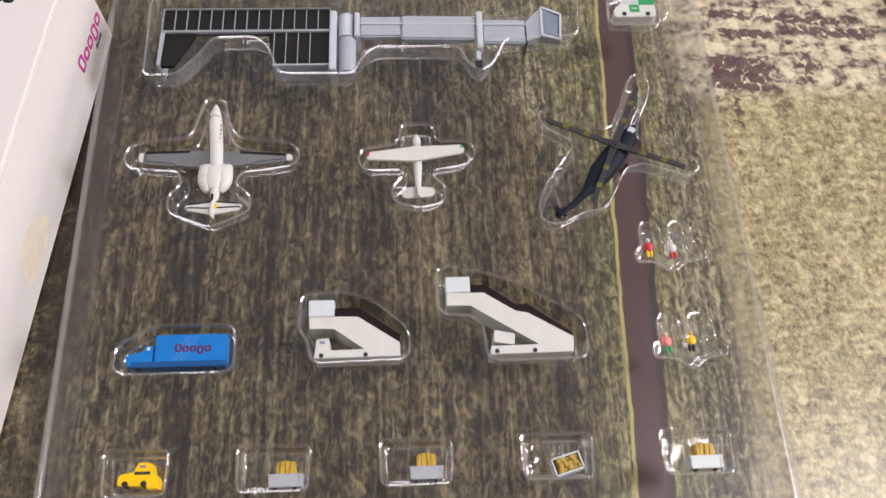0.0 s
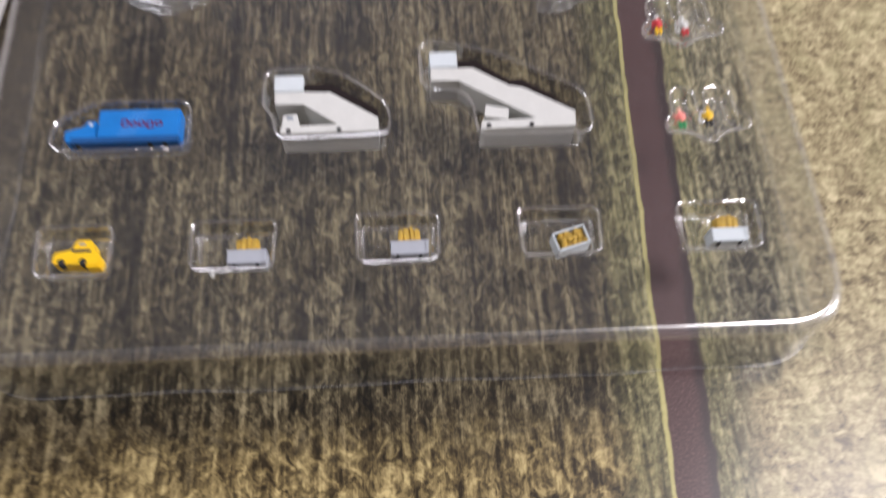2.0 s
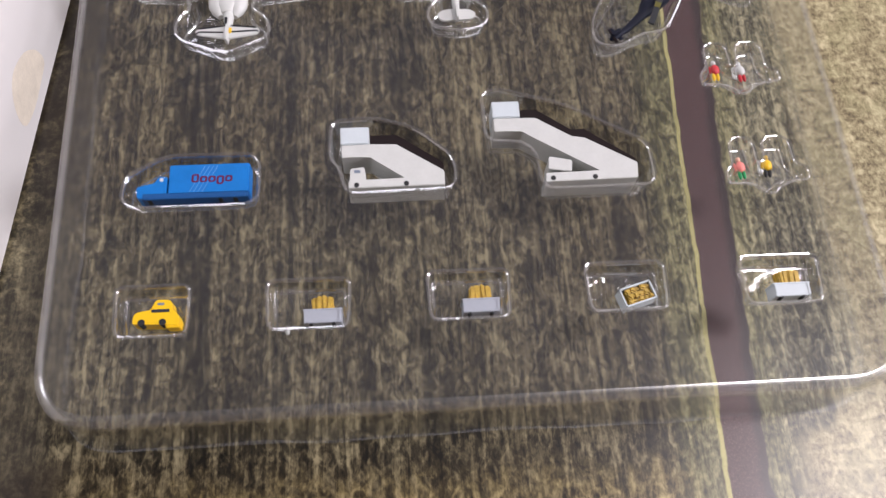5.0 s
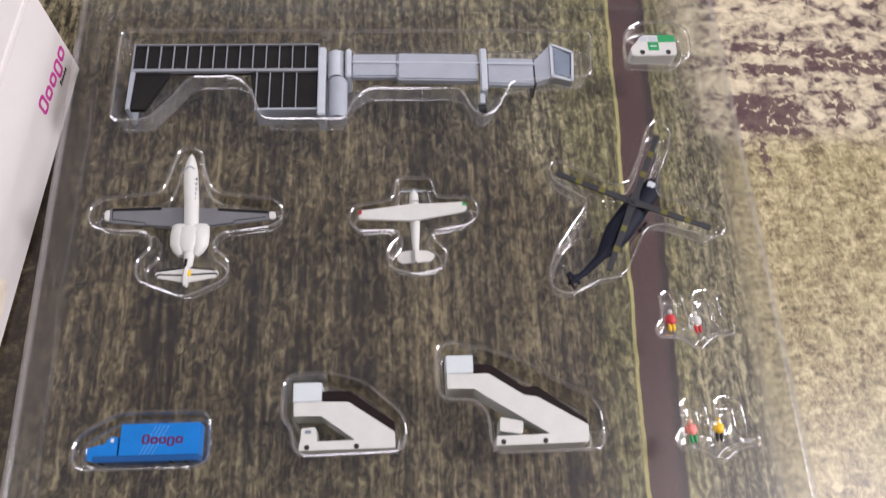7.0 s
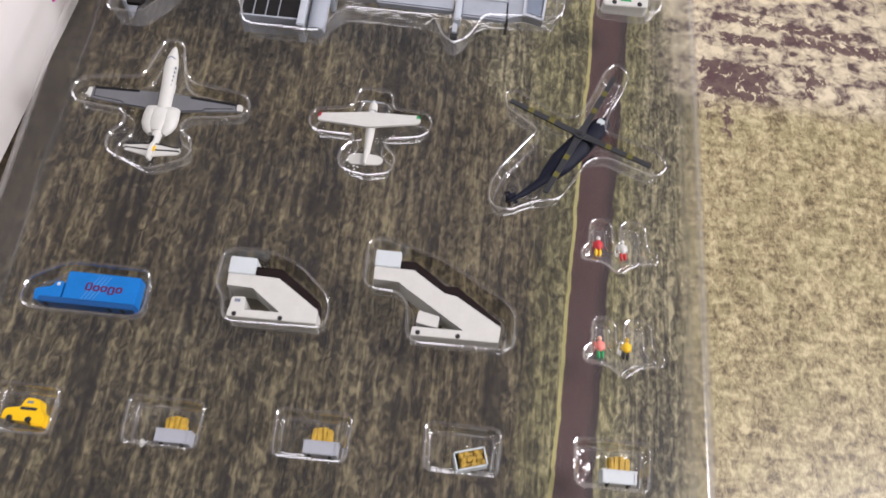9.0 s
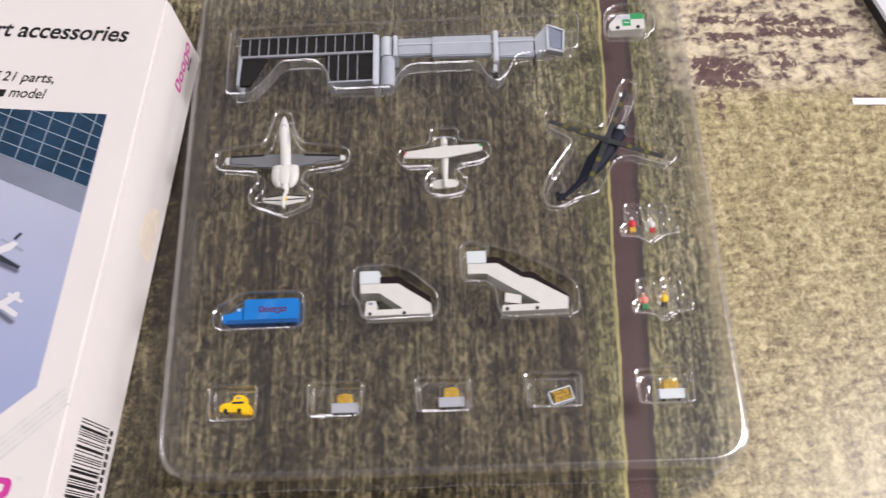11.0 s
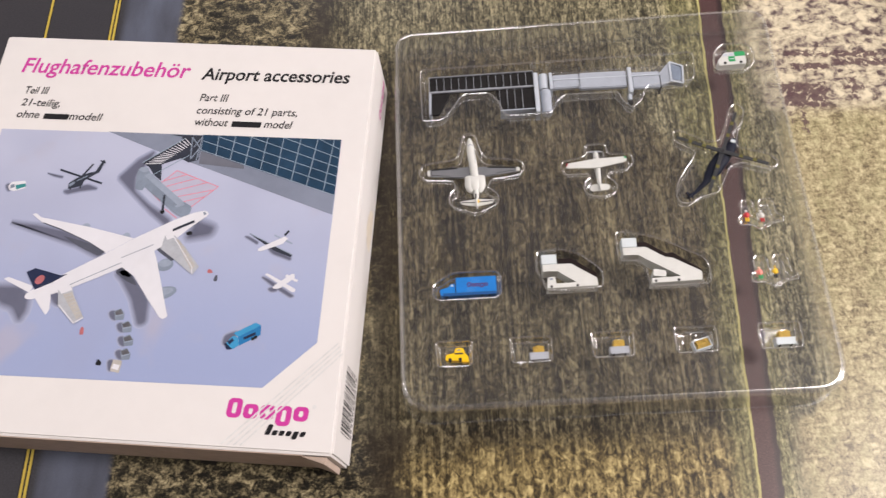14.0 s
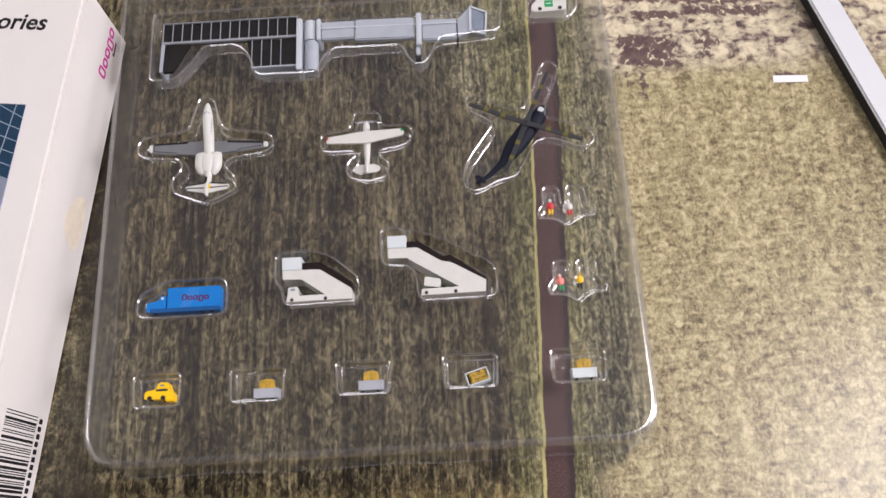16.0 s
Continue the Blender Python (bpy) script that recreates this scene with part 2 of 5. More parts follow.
    col = g.mix(g.step(g.math("ADD", xt, g.math("MULTIPLY", wob, 0.6)), -174, -177), col, tar)
    g.put(g.b.inputs["Base Color"], col)
    g.put(g.b.inputs["Roughness"], g.math("ADD", 0.275, g.math("MULTIPLY", fine, 0.09)))
    g.b.inputs["Specular IOR Level"].default_value = 0.38
    g.bump(g.noise(v, 2.0, 2), 0.05, 0.0002)
    return g.m


# Bluish haze: the room's reflected veil over the sheet, put into its colour.
PLASTIC = clear_plastic("clear_sheet_plastic", 0.10, 0.10, 0.04, 0.0105, 0.056, veil_tint=(0.80, 0.80, 0.86))
# Brown haze tint stands for the mat mirrored and refracted in the wall.
DRAWN = clear_plastic("clear_drawn_wall_plastic", 0.20, 0.15, 0.10, 0.013, veil_tint=(0.76, 0.70, 0.60))
FORMED = clear_plastic("clear_formed_plastic", 0.70, 0.50, 0.035, 0.022, 0.065, 0.8)
BENT = clear_plastic("clear_bent_plastic", 0.06, 0.08, 0.20, 0.028, 0.13)
# Lip haze whitens the rims in place of light caught in the curve.
STRETCHED = clear_plastic("clear_stretched_plastic", 0.28, 0.3, 0.04, 0.030, 0.26)
CRINKLED = clear_plastic("clear_crinkled_plastic", 0.5, 0.4, 0.06, 0.050, 0.07, 0.6)
HAZY = clear_plastic("clear_hazy_wall_plastic", 0.45, 0.35, 0.06, 0.042, 0.07, 0.8)
FLANGE = clear_plastic("clear_flange_plastic", 0.10, 0.10, 0.30, 0.008, 0.008, 0.05)
# Haze draws the bright line that runs along the trimmed edge.
CUT = clear_plastic("cut_edge_plastic", 0.2, 0.3, 0.35, 0.055, 0.0, 0.02)
LAND = mat_print()
WHITE = plain("ivory_plastic", (0.57, 0.575, 0.545), 0.42, vary=0.05)
PALE = plain("pale_blue_white_plastic", (0.56, 0.61, 0.63), 0.4, vary=0.04)
GREY = plain("grey_plastic", (0.335, 0.365, 0.415), 0.35, vary=0.08)
LIGHTGREY = plain("light_grey_plastic", (0.46, 0.50, 0.55), 0.35, vary=0.06)
MIDGREY = plain("wing_grey_paint", (0.14, 0.145, 0.155), 0.45, vary=0.1)
RAILGREY = plain("dull_grey_rail", (0.24, 0.255, 0.28), 0.4, vary=0.08)
DARK = plain("dark_inner_plastic", (0.016, 0.015, 0.015), 0.55, vary=0.25)
BROWN = plain("dark_step_plastic", (0.016, 0.011, 0.011), 0.5, vary=0.15)
BLACK = plain("black_rubber", (0.012, 0.012, 0.013), 0.6)
BLUE = plain("blue_plastic", (0.010, 0.165, 0.51), 0.33, vary=0.08)
STRIPEBLUE = plain("pale_blue_stripe", (0.085, 0.25, 0.58), 0.4)
DEEPBLUE = plain("dark_blue_plastic", (0.009, 0.075, 0.24), 0.4)
MAROON = plain("maroon_print", (0.11, 0.02, 0.07), 0.5)
YELLOW = plain("yellow_plastic", (0.82, 0.51, 0.008), 0.33, vary=0.07)
GOLD = plain("ochre_luggage", (0.47, 0.305, 0.040), 0.42, vary=0.35, size=0.6, grain=0.3)
NAVY = plain("navy_plastic", (0.005, 0.007, 0.018), 0.60, vary=0.2)
OLIVE = plain("dark_grey_blade", (0.030, 0.032, 0.036), 0.35, vary=0.15)
BANDYELLOW = plain("blade_yellow", (0.11, 0.10, 0.015), 0.45)
RED = plain("red_paint", (0.55, 0.03, 0.04), 0.45)
CRIMSON = plain("crimson_paint", (0.30, 0.012, 0.03), 0.45)
GREEN = plain("green_paint", (0.02, 0.28, 0.09), 0.45)
PINK = plain("coral_paint", (0.80, 0.24, 0.20), 0.5)
SKIN = plain("flesh_paint", (0.70, 0.42, 0.30), 0.5)
CARD = plain("white_printed_card", (0.6497, 0.6274, 0.6097), 0.38, vary=0.025, size=14, grain=0.01)
# White card as it looks in shade, for the box's south end.
CARDSHADE = plain("shaded_card_brown", (0.42, 0.33, 0.27), 0.8, vary=0.1)
MAGENTA = plain("magenta_print", (0.50, 0.045, 0.28), 0.42, vary=0.05)
INK = plain("black_print", (0.012, 0.012, 0.014), 0.42)
SILVERINK = plain("silver_grey_print", (0.58, 0.58, 0.57), 0.4)


def lilac_print():
    """Printed apron: pale lilac, bluer towards the bottom, with faint warm stains and print dots."""
    g = Graph("lilac_apron_print", 0.34)
    g.b.inputs["Specular IOR Level"].default_value = 0.2
    v = g.coords(1000, 1000, 1000)
    y = g.node("ShaderNodeSeparateXYZ", {0: v}).outputs[1]
    col = g.mix(g.step(y, 30, -55), (0.41, 0.435, 0.555), (0.275, 0.325, 0.505))
    stain = g.step(g.noise(v, 0.035, 3, 0.5, 0.4), 0.56, 0.72)
    col = g.mix(g.math("MULTIPLY", stain, 0.45), col, (0.42, 0.37, 0.40))
    tone = g.noise(v, 0.02, 2)
    col = g.mix(g.math("MULTIPLY", g.step(tone, 0.55, 0.3), 0.35), col, (0.28, 0.30, 0.42))
    col = g.mix(g.math("MULTIPLY", g.noise(v, 3.0, 2), 0.10), col, (0.48, 0.47, 0.54))
    g.put(g.b.inputs["Base Color"], col)
    return g.m


LILAC = lilac_print()
SHADES = [plain("shadow_print", tuple(p + (q - p) * k / 6 for p, q in zip((0.335, 0.365, 0.49), (0.115, 0.12, 0.17))), 0.36, vary=0.06, size=6) for k in range(7)]
SHADEDARK = plain("dark_shadow_print", (0.075, 0.08, 0.105), 0.36, vary=0.2, size=4)
PLINTH = plain("forecourt_print", (0.192, 0.216, 0.28), 0.36, vary=0.12, size=12)
PLINTHDARK = plain("forecourt_shade_print", (0.1275, 0.1318, 0.1615), 0.36, vary=0.12, size=8)
STEEL = plain("pale_steel_print", (0.2664, 0.3108, 0.3848), 0.36, vary=0.12, size=3)
LILACPINK = plain("hatched_apron_print", (0.40, 0.395, 0.495), 0.36, vary=0.05, size=8)
ROSEDARK = plain("dull_red_print", (0.40, 0.13, 0.14), 0.36, vary=0.2)
STAIRGREY = plain("grey_stair_print", (0.3744, 0.39, 0.4212), 0.36, vary=0.15, size=3)
STAIRBEIGE = plain("beige_stair_print", (0.4056, 0.3822, 0.351), 0.36, vary=0.12, size=2)
PRINTNAVY = plain("navy_print", (0.018, 0.025, 0.06), 0.36, vary=0.2)
CARTDARK = plain("dark_cart_print", (0.10, 0.10, 0.11), 0.36, vary=0.3)
TEALGREEN = plain("teal_band_print", (0.04, 0.22, 0.22), 0.36)
TRUCKTOP = plain("light_blue_print", (0.048, 0.264, 0.48), 0.36, vary=0.12, size=3)
PRINTWHITE = plain("white_aircraft_print", (0.6232, 0.6232, 0.656), 0.36, vary=0.04, size=8)
PRINTGREY = plain("steel_blue_print", (0.195, 0.2325, 0.2925), 0.36, vary=0.15, size=4)
PRINTDARK = plain("dark_print", (0.03, 0.035, 0.05), 0.36, vary=0.2)
TEAL = plain("teal_glass_print", (0.015, 0.04125, 0.07875), 0.36, vary=0.25, size=5)
GRIDLINE = plain("grid_line_print", (0.24, 0.304, 0.368), 0.36)
ROSE = plain("rose_hatch_print", (0.60, 0.22, 0.28), 0.36)
PRINTBLUE = plain("blue_truck_print", (0.0255, 0.17, 0.3825), 0.36, vary=0.2, size=3)
OCHRESTAIN = plain("glue_stain", (0.72, 0.65, 0.54), 0.36)
WALLPAINT = plain("wall_paint", (0.70, 0.69, 0.67), 0.7, vary=0.04, size=120)
# Dark tone stands for the dim side behind the camera.
SOUTHDIM = plain("dimmed_wall", (0.16, 0.13, 0.11), 0.7, vary=0.06, size=120)
CEILPAINT = plain("ceiling_paint", (0.18, 0.177, 0.174), 0.8, vary=0.04, size=120)
WOODFLOOR = plain("floor_board", (0.22, 0.15, 0.10), 0.5, vary=0.2, size=60)
BARWHITE = plain("matt_white_plastic", (0.60, 0.62, 0.65), 0.55, vary=0.03, size=20)
FRAMEWHITE = plain("white_enamel", (0.8, 0.8, 0.8), 0.3, vary=0.03)

# ---- building helpers: all sizes in millimetres ----
ORIGIN = {}


def thing(name, x, y, z, label, category, group="", kind="", turn=0.0):
    ob = new(name)
    ob.empty_display_size = 0.005
    ob.matrix_world = pose(x * MM, y * MM, z * MM, 0, 0, turn)
    ORIGIN[ob] = (x, y, z) if not turn else (0, 0, 0)
    return tagged(ob, label, category, group, kind)


def part(name, bm, material, parent=None, label="", smooth=False, mats=()):
    """Links a bmesh, drawn in millimetres of the plan, as one mesh under a thing or a part."""
    o = ORIGIN.get(parent, (0, 0, 0))
    bmesh.ops.transform(bm, matrix=Matrix.Scale(MM, 4) @ Matrix.Translation((-o[0], -o[1], -o[2])), verts=bm.verts)
    bmesh.ops.recalc_face_normals(bm, faces=bm.faces)
    me = bpy.data.meshes.new(name)
    bm.to_mesh(me)
    bm.free()
    for m in mats or (material,):
        me.materials.append(m)
    if smooth:
        me.polygons.foreach_set("use_smooth", [True] * len(me.polygons))
        me.set_sharp_from_angle(angle=0.75)
        me.update()
    ob = new(name, me)
    ob.parent = parent
    ORIGIN[ob] = o
    return tagged(ob, label)


def box(x0, x1, y0, y1, z0, z1, bevel=0.0, bm=None, turn=0.0, seg=2):
    bm = bm or bmesh.new()
    c = ((x0 + x1) / 2, (y0 + y1) / 2, (z0 + z1) / 2)
    m = Matrix.Translation(c) @ Matrix.Rotation(radians(turn), 4, "Z") @ Matrix.Diagonal((x1 - x0, y1 - y0, z1 - z0, 1))
    made = bmesh.ops.create_cube(bm, size=1, matrix=m)
    if bevel:
        es = list({e for vert in made["verts"] for e in vert.link_edges})
        bmesh.ops.bevel(bm, geom=es, offset=bevel, segments=seg, affect="EDGES", clamp_overlap=True)
    return bm


def prism(points, z0, z1, bevel=0.0, bm=None):
    bm = bm or bmesh.new()
    low = [bm.verts.new((*p, z0)) for p in points]
    high = [bm.verts.new((*p, z1)) for p in points]
    n = len(points)
    faces = [bm.faces.new(low[::-1]), bm.faces.new(high)]
    faces += [bm.faces.new((low[i], low[(i + 1) % n], high[(i + 1) % n], high[i])) for i in range(n)]
    if bevel:
        es = list({e for f in faces for e in f.edges})
        bmesh.ops.bevel(bm, geom=es, offset=bevel, segments=2, affect="EDGES", clamp_overlap=True)
    return bm


def loft(rings, bm=None):
    """Skins closed rings of points, with caps."""
    bm = bm or bmesh.new()
    vs = [[bm.verts.new(p) for p in r] for r in rings]
    n = len(rings[0])
    for a, b in zip(vs, vs[1:]):
        for i in range(n):
            bm.faces.new((a[i], a[(i + 1) % n], b[(i + 1) % n], b[i]))
    bm.faces.new(vs[0][::-1])
    bm.faces.new(vs[-1])
    return bm


def spindle(sections, n=16, bm=None):
    """A body along a line of sections: x, y, z, half width, half height; width lies across the line in the plan."""
    rings = []
    for k, (x, y, z, w, h) in enumerate(sections):
        a, b = sections[max(0, k - 1)], sections[min(len(sections) - 1, k + 1)]
        d = Vector((b[0] - a[0], b[1] - a[1], 0)).normalized()
        side = Vector((d.y, -d.x, 0))
        rings.append([Vector((x, y, z)) + side * (w * math.cos(2 * math.pi * i / n)) + Vector((0, 0, h * math.sin(2 * math.pi * i / n))) for i in range(n)])
    return loft(rings, bm)


def rod(p, q, r, n=12, bm=None, r2=None):
    bm = bm or bmesh.new()
    p, q = Vector(p), Vector(q)
    m = Matrix.Translation((p + q) / 2) @ (q - p).to_track_quat("Z", "Y").to_matrix().to_4x4()
    bmesh.ops.create_cone(bm, cap_ends=True, segments=n, radius1=r, radius2=r if r2 is None else r2, depth=(q - p).length, matrix=m)
    return bm


def ball(c, rx, ry, rz, bm=None, sub=2):
    bm = bm or bmesh.new()
    bmesh.ops.create_icosphere(bm, subdivisions=sub, radius=1, matrix=Matrix.Translation(c) @ Matrix.Diagonal((rx, ry, rz, 1)))
    return bm


def strip(points, width, z, bm=None, up=0.05):
    """A flat printed or raised line along points of the plan."""
    bm = bm or bmesh.new()
    for (ax, ay), (bx, by) in zip(points, points[1:]):
        d = Vector((bx - ax, by - ay)).normalized() * width / 2
        prism([(ax + d.y, ay - d.x), (bx + d.y, by - d.x), (bx - d.y, by + d.x), (ax - d.y, ay + d.x)], z, z + up, 0, bm)
    return bm


def rounded(points, radius, steps=5):
    """The closed outline with its corners rounded."""
    out = []
    n = len(points)
    for i in range(n):
        p, a, b = Vector(points[i]), Vector(points[i - 1]), Vector(points[(i + 1) % n])
        r = radius[i] if isinstance(radius, (list, tuple)) else radius
        r = min(r, (a - p).length * 0.48, (b - p).length * 0.48)
        s, e = p + (a - p).normalized() * r, p + (b - p).normalized() * r
        for k in range(steps + 1):
            t = k / steps
            out.append(((1 - t) ** 2 * s + 2 * t * (1 - t) * p + t * t * e)[:])
    return out


def dense(points, gap):
    out = []
    for p, q in zip(points, points[1:] + points[:1]):
        p, q = Vector(p), Vector(q)
        k = max(1, int((q - p).length / gap))
        out += [(p + (q - p) * i / k)[:] for i in range(k)]
    return out


def area2(points):
    return sum(p[0] * q[1] - q[0] * p[1] for p, q in zip(points, points[1:] + points[:1])) / 2


def inset(points, d):
    """The outline moved inwards by d (outwards if minus)."""
    if area2(points) < 0:
        points = points[::-1]
    out = []
    n = len(points)
    for i in range(n):
        a, b = Vector(points[i - 1]), Vector(points[(i + 1) % n])
        t = (b - a).normalized()
        out.append((points[i][0] - t.y * d, points[i][1] + t.x * d))
    return out


def skin(rings, bm):
    vs = [[bm.verts.new(p) for p in r] for r in rings]
    n = len(rings[0])
    for a, b in zip(vs, vs[1:]):
        for i in range(n):
            bm.faces.new((a[i], a[(i + 1) % n], b[(i + 1) % n], b[i]))
    return vs


def lettering(text, x, y, width, height, z, material, parent, name="lettering", shear=0.0, turn=0.0, weight=0.012):
    """Words in the built-in font, their box's lower left at x, y."""
    cu = bpy.data.curves.new("words", "FONT")
    cu.body, cu.shear, cu.resolution_u = text, shear, 3
    cu.offset = weight
    tmp = bpy.data.objects.new("words", cu)
    me = bpy.data.meshes.new_from_object(tmp)
    bpy.data.objects.remove(tmp)
    bm = bmesh.new()
    bm.from_mesh(me)
    bpy.data.meshes.remove(me)
    xs, ys = [v.co.x for v in bm.verts], [v.co.y for v in bm.verts]
    sx, sy = width / (max(xs) - min(xs)), height / (max(ys) - min(ys))
    for v in bm.verts:
        v.co = ((v.co.x - min(xs)) * sx, (v.co.y - min(ys)) * sy, 0)
    bmesh.ops.transform(bm, matrix=Matrix.Translation((x, y, z)) @ Matrix.Rotation(radians(turn), 4, "Z"), verts=bm.verts)
    return part(name, bm, material, parent)


def loops(marks, bm):
    """A word mark as a row of plain rounded shapes: each is x0, x1, y0, y1, slant."""
    for x0, x1, y0, y1, slant in marks:
        pts = rounded([(x0, y0), (x1, y0), (x1, y1), (x0, y1)], (x1 - x0) * 0.3, 4)
        prism([(px + slant * py, py) for px, py in pts], 0, 0.04, 0, bm)
    return bm


def blocks(x, y, width, height, z, material, parent, name, slant=0.0, marks=5, turn=0.0, rise=(1.35, 1, 1, 1, 1), drop=(0, 0, 0, 0.35, 0)):
    """A word mark as a row of plain rounded shapes, or one bar."""
    bm = bmesh.new()
    w = width / marks
    if marks == 1:
        prism(rounded([(0, 0), (w, 0), (w + slant * height, height), (slant * height, height)], 0.4, 3), 0, 0.04, 0, bm)
    else:
        loops([(k * w + 0.08 * w, k * w + 0.82 * w, -height * drop[k % len(drop)], height * rise[k % len(rise)], slant) for k in range(marks)], bm)
    bmesh.ops.transform(bm, matrix=Matrix.Translation((x, y, z)) @ Matrix.Rotation(radians(turn), 4, "Z"), verts=bm.verts)
    return part(name, bm, material, parent)


def rings_of(x, y, width, height, stroke, z, material, parent, name, slant=0.0, rise=(1.35, 1, 1, 1, 1), drop=(0, 0, 0, 0.38, 0)):
    """A word mark as a row of five plain rounded rings."""
    bm = bmesh.new()
    w = width / 5
    for k in range(5):
        x0, x1, y0, y1 = k * w + 0.04 * w, k * w + 0.93 * w, -height * drop[k], height * rise[k]
        outer = rounded([(x0, y0), (x1, y0), (x1, y1), (x0, y1)], w * 0.34, 5)
        inner = rounded([(x0 + stroke, y0 + stroke * 0.8), (x1 - stroke, y0 + stroke * 0.8), (x1 - stroke, y1 - stroke * 0.8), (x0 + stroke, y1 - stroke * 0.8)], w * 0.16, 5)
        skin([[(px + slant * py, py, 0) for px, py in loop] for loop in (outer, inner)], bm)
    bmesh.ops.transform(bm, matrix=Matrix.Translation((x, y, z)), verts=bm.verts)
    return part(name, bm, material, parent)


# ---- setting ----
land = tagged(part("ground", box(-700, 700, -700, 700, -1.5, 0), LAND), "printed landscape mat with fields, dirt road and tarmac", "mat", kind="structure")
# Unseen room, added round the mat; its paints and openings shape the light.
tagged(part("floor", box(-2200, 3000, -2200, 2200, -60, -1.6), WOODFLOOR), "plain brown floor under the mat", "floor", kind="structure")
tagged(part("ceiling", box(-2200, 3000, -2200, 2200, 2400, 2460), CEILPAINT), "unseen ceiling, grey to dull its reflection in the tray", "ceiling", kind="structure")
bm = box(-2260, -2200, -2200, -350, -60, 2460)
box(-2260, -2200, 550, 2200, -60, 2460, bm=bm)
box(-2260, -2200, -350, 550, -60, 700, bm=bm)
box(-2260, -2200, -350, 550, 1900, 2460, bm=bm)
tagged(part("wall_west", bm, WALLPAINT), "plain painted wall with a window opening", "wall", kind="structure")
bm = box(3000, 3060, -2200, -950, -60, 2460)
box(3000, 3060, -50, 2200, -60, 2460, bm=bm)
box(3000, 3060, -950, -50, -60, 850, bm=bm)
box(3000, 3060, -950, -50, 2050, 2460, bm=bm)
tagged(part("wall_east", bm, WALLPAINT), "plain painted wall with a window opening", "wall", kind="structure")
# Unseen wall kept dark so the pockets' north lips reflect less.
tagged(part("wall_south", box(-2200, 3000, -2260, -2200, -60, 2460), SOUTHDIM), "unseen south wall, dark to dim its reflections", "wall", kind="structure")
bm = box(-2200, -800, 2200, 2260, -60, 2460)
box(200, 3000, 2200, 2260, -60, 2460, bm=bm)
box(-800, 200, 2200, 2260, -60, 850, bm=bm)
box(-800, 200, 2200, 2260, 2050, 2460, bm=bm)
tagged(part("wall_north", bm, WALLPAINT), "plain painted wall with a window opening", "wall", kind="structure")

# ---- clear blister tray ----
TOP = 17.6
RIM = dense(rounded([(-74.0, -91.6), (73.0, -91.4), (72.4, 62.6), (-75.2, 62.6)], [12, 12, 9, 9], 12), 2.5)
if area2(RIM) < 0:
    RIM = RIM[::-1]
HOLES = []


def pocket(outline, floor, radius=2.0, draft=0.12, steps=7, lip=0.75, foot=0.45, mats=None):
    """A well sunk in the sheet: rounded lip, drafted wall, rounded foot and a flat floor."""
    pts = dense(rounded(outline, radius, steps), 0.7)
    if area2(pts) < 0:
        pts = pts[::-1]
    half = lip * 0.5
    HOLES.append(inset(pts, -half))
    rings = []
    for k in range(7):
        a = math.pi / 2 * k / 6
        rings.append([(*p, TOP - lip * (1 - math.cos(a))) for p in inset(pts, half - lip * (1 - math.sin(a)))])
    depth = TOP - lip - floor
    rings.append([(*p, floor + foot) for p in inset(pts, half + draft * (depth - foot))])
    for k in range(1, 6):
        a = math.pi / 2 * k / 5
        rings.append([(*p, floor + foot * (1 - math.sin(a))) for p in inset(pts, half + draft * (depth - foot) + foot * (1 - math.cos(a)))])
    bm = bmesh.new()
    vs = skin(rings, bm)
    for face in bm.faces:
        z = face.calc_center_median().z
        face.material_index = 1 if z > TOP - lip * 0.8 or z < floor + foot * 0.7 else 0
    before = set(bm.faces)
    fill(bm, [vs[-1]])
    for face in set(bm.faces) - before:
        face.material_index = 0
    return clear(part("pocket", bm, None, tray, smooth=True, mats=mats or (FORMED, STRETCHED)))


def fill(bm, loops):
    """Closes an outline, with holes, by well-shaped triangles in its plane."""
    verts = [v for loop in loops for v in loop]
    edges, at = [], 0
    for loop in loops:
        edges += [(at + i, at + (i + 1) % len(loop)) for i in range(len(loop))]
        at += len(loop)
    z = verts[0].co.z
    co, _, faces, orig, _, _ = geometry.delaunay_2d_cdt([Vector(v.co[:2]) for v in verts], edges, [], 4, 1e-6)
    mine = [verts[o[0]] if o else bm.verts.new((*c, z)) for c, o in zip(co, orig)]
    rest = [[v.co[:2] for v in loop] for loop in loops[1:]]
    for f in faces:
        cx, cy = sum(co[i][0] for i in f) / len(f), sum(co[i][1] for i in f) / len(f)
        if not any(inside(cx, cy, loop) for loop in rest):
            bm.faces.new([mine[i] for i in f])


def inside(x, y, loop):
    hit = False
    for (ax, ay), (bx, by) in zip(loop, loop[1:] + loop[:1]):
        if (ay > y) != (by > y) and x < (bx - ax) * (y - ay) / (by - ay) + ax:
            hit = not hit
    return hit


def clear(ob, shade=False):
    """Sheet thickness."""
    thick = ob.modifiers.new("thickness", "SOLIDIFY")
    thick.thickness, thick.offset, thick.use_rim = 0.4 * MM, -1, False
    ob.visible_shadow = shade
    return ob


tray = thing("blister_tray", 0, -15, 0.05, "clear vacuum-formed plastic tray with shaped pockets on the mat", "tray")
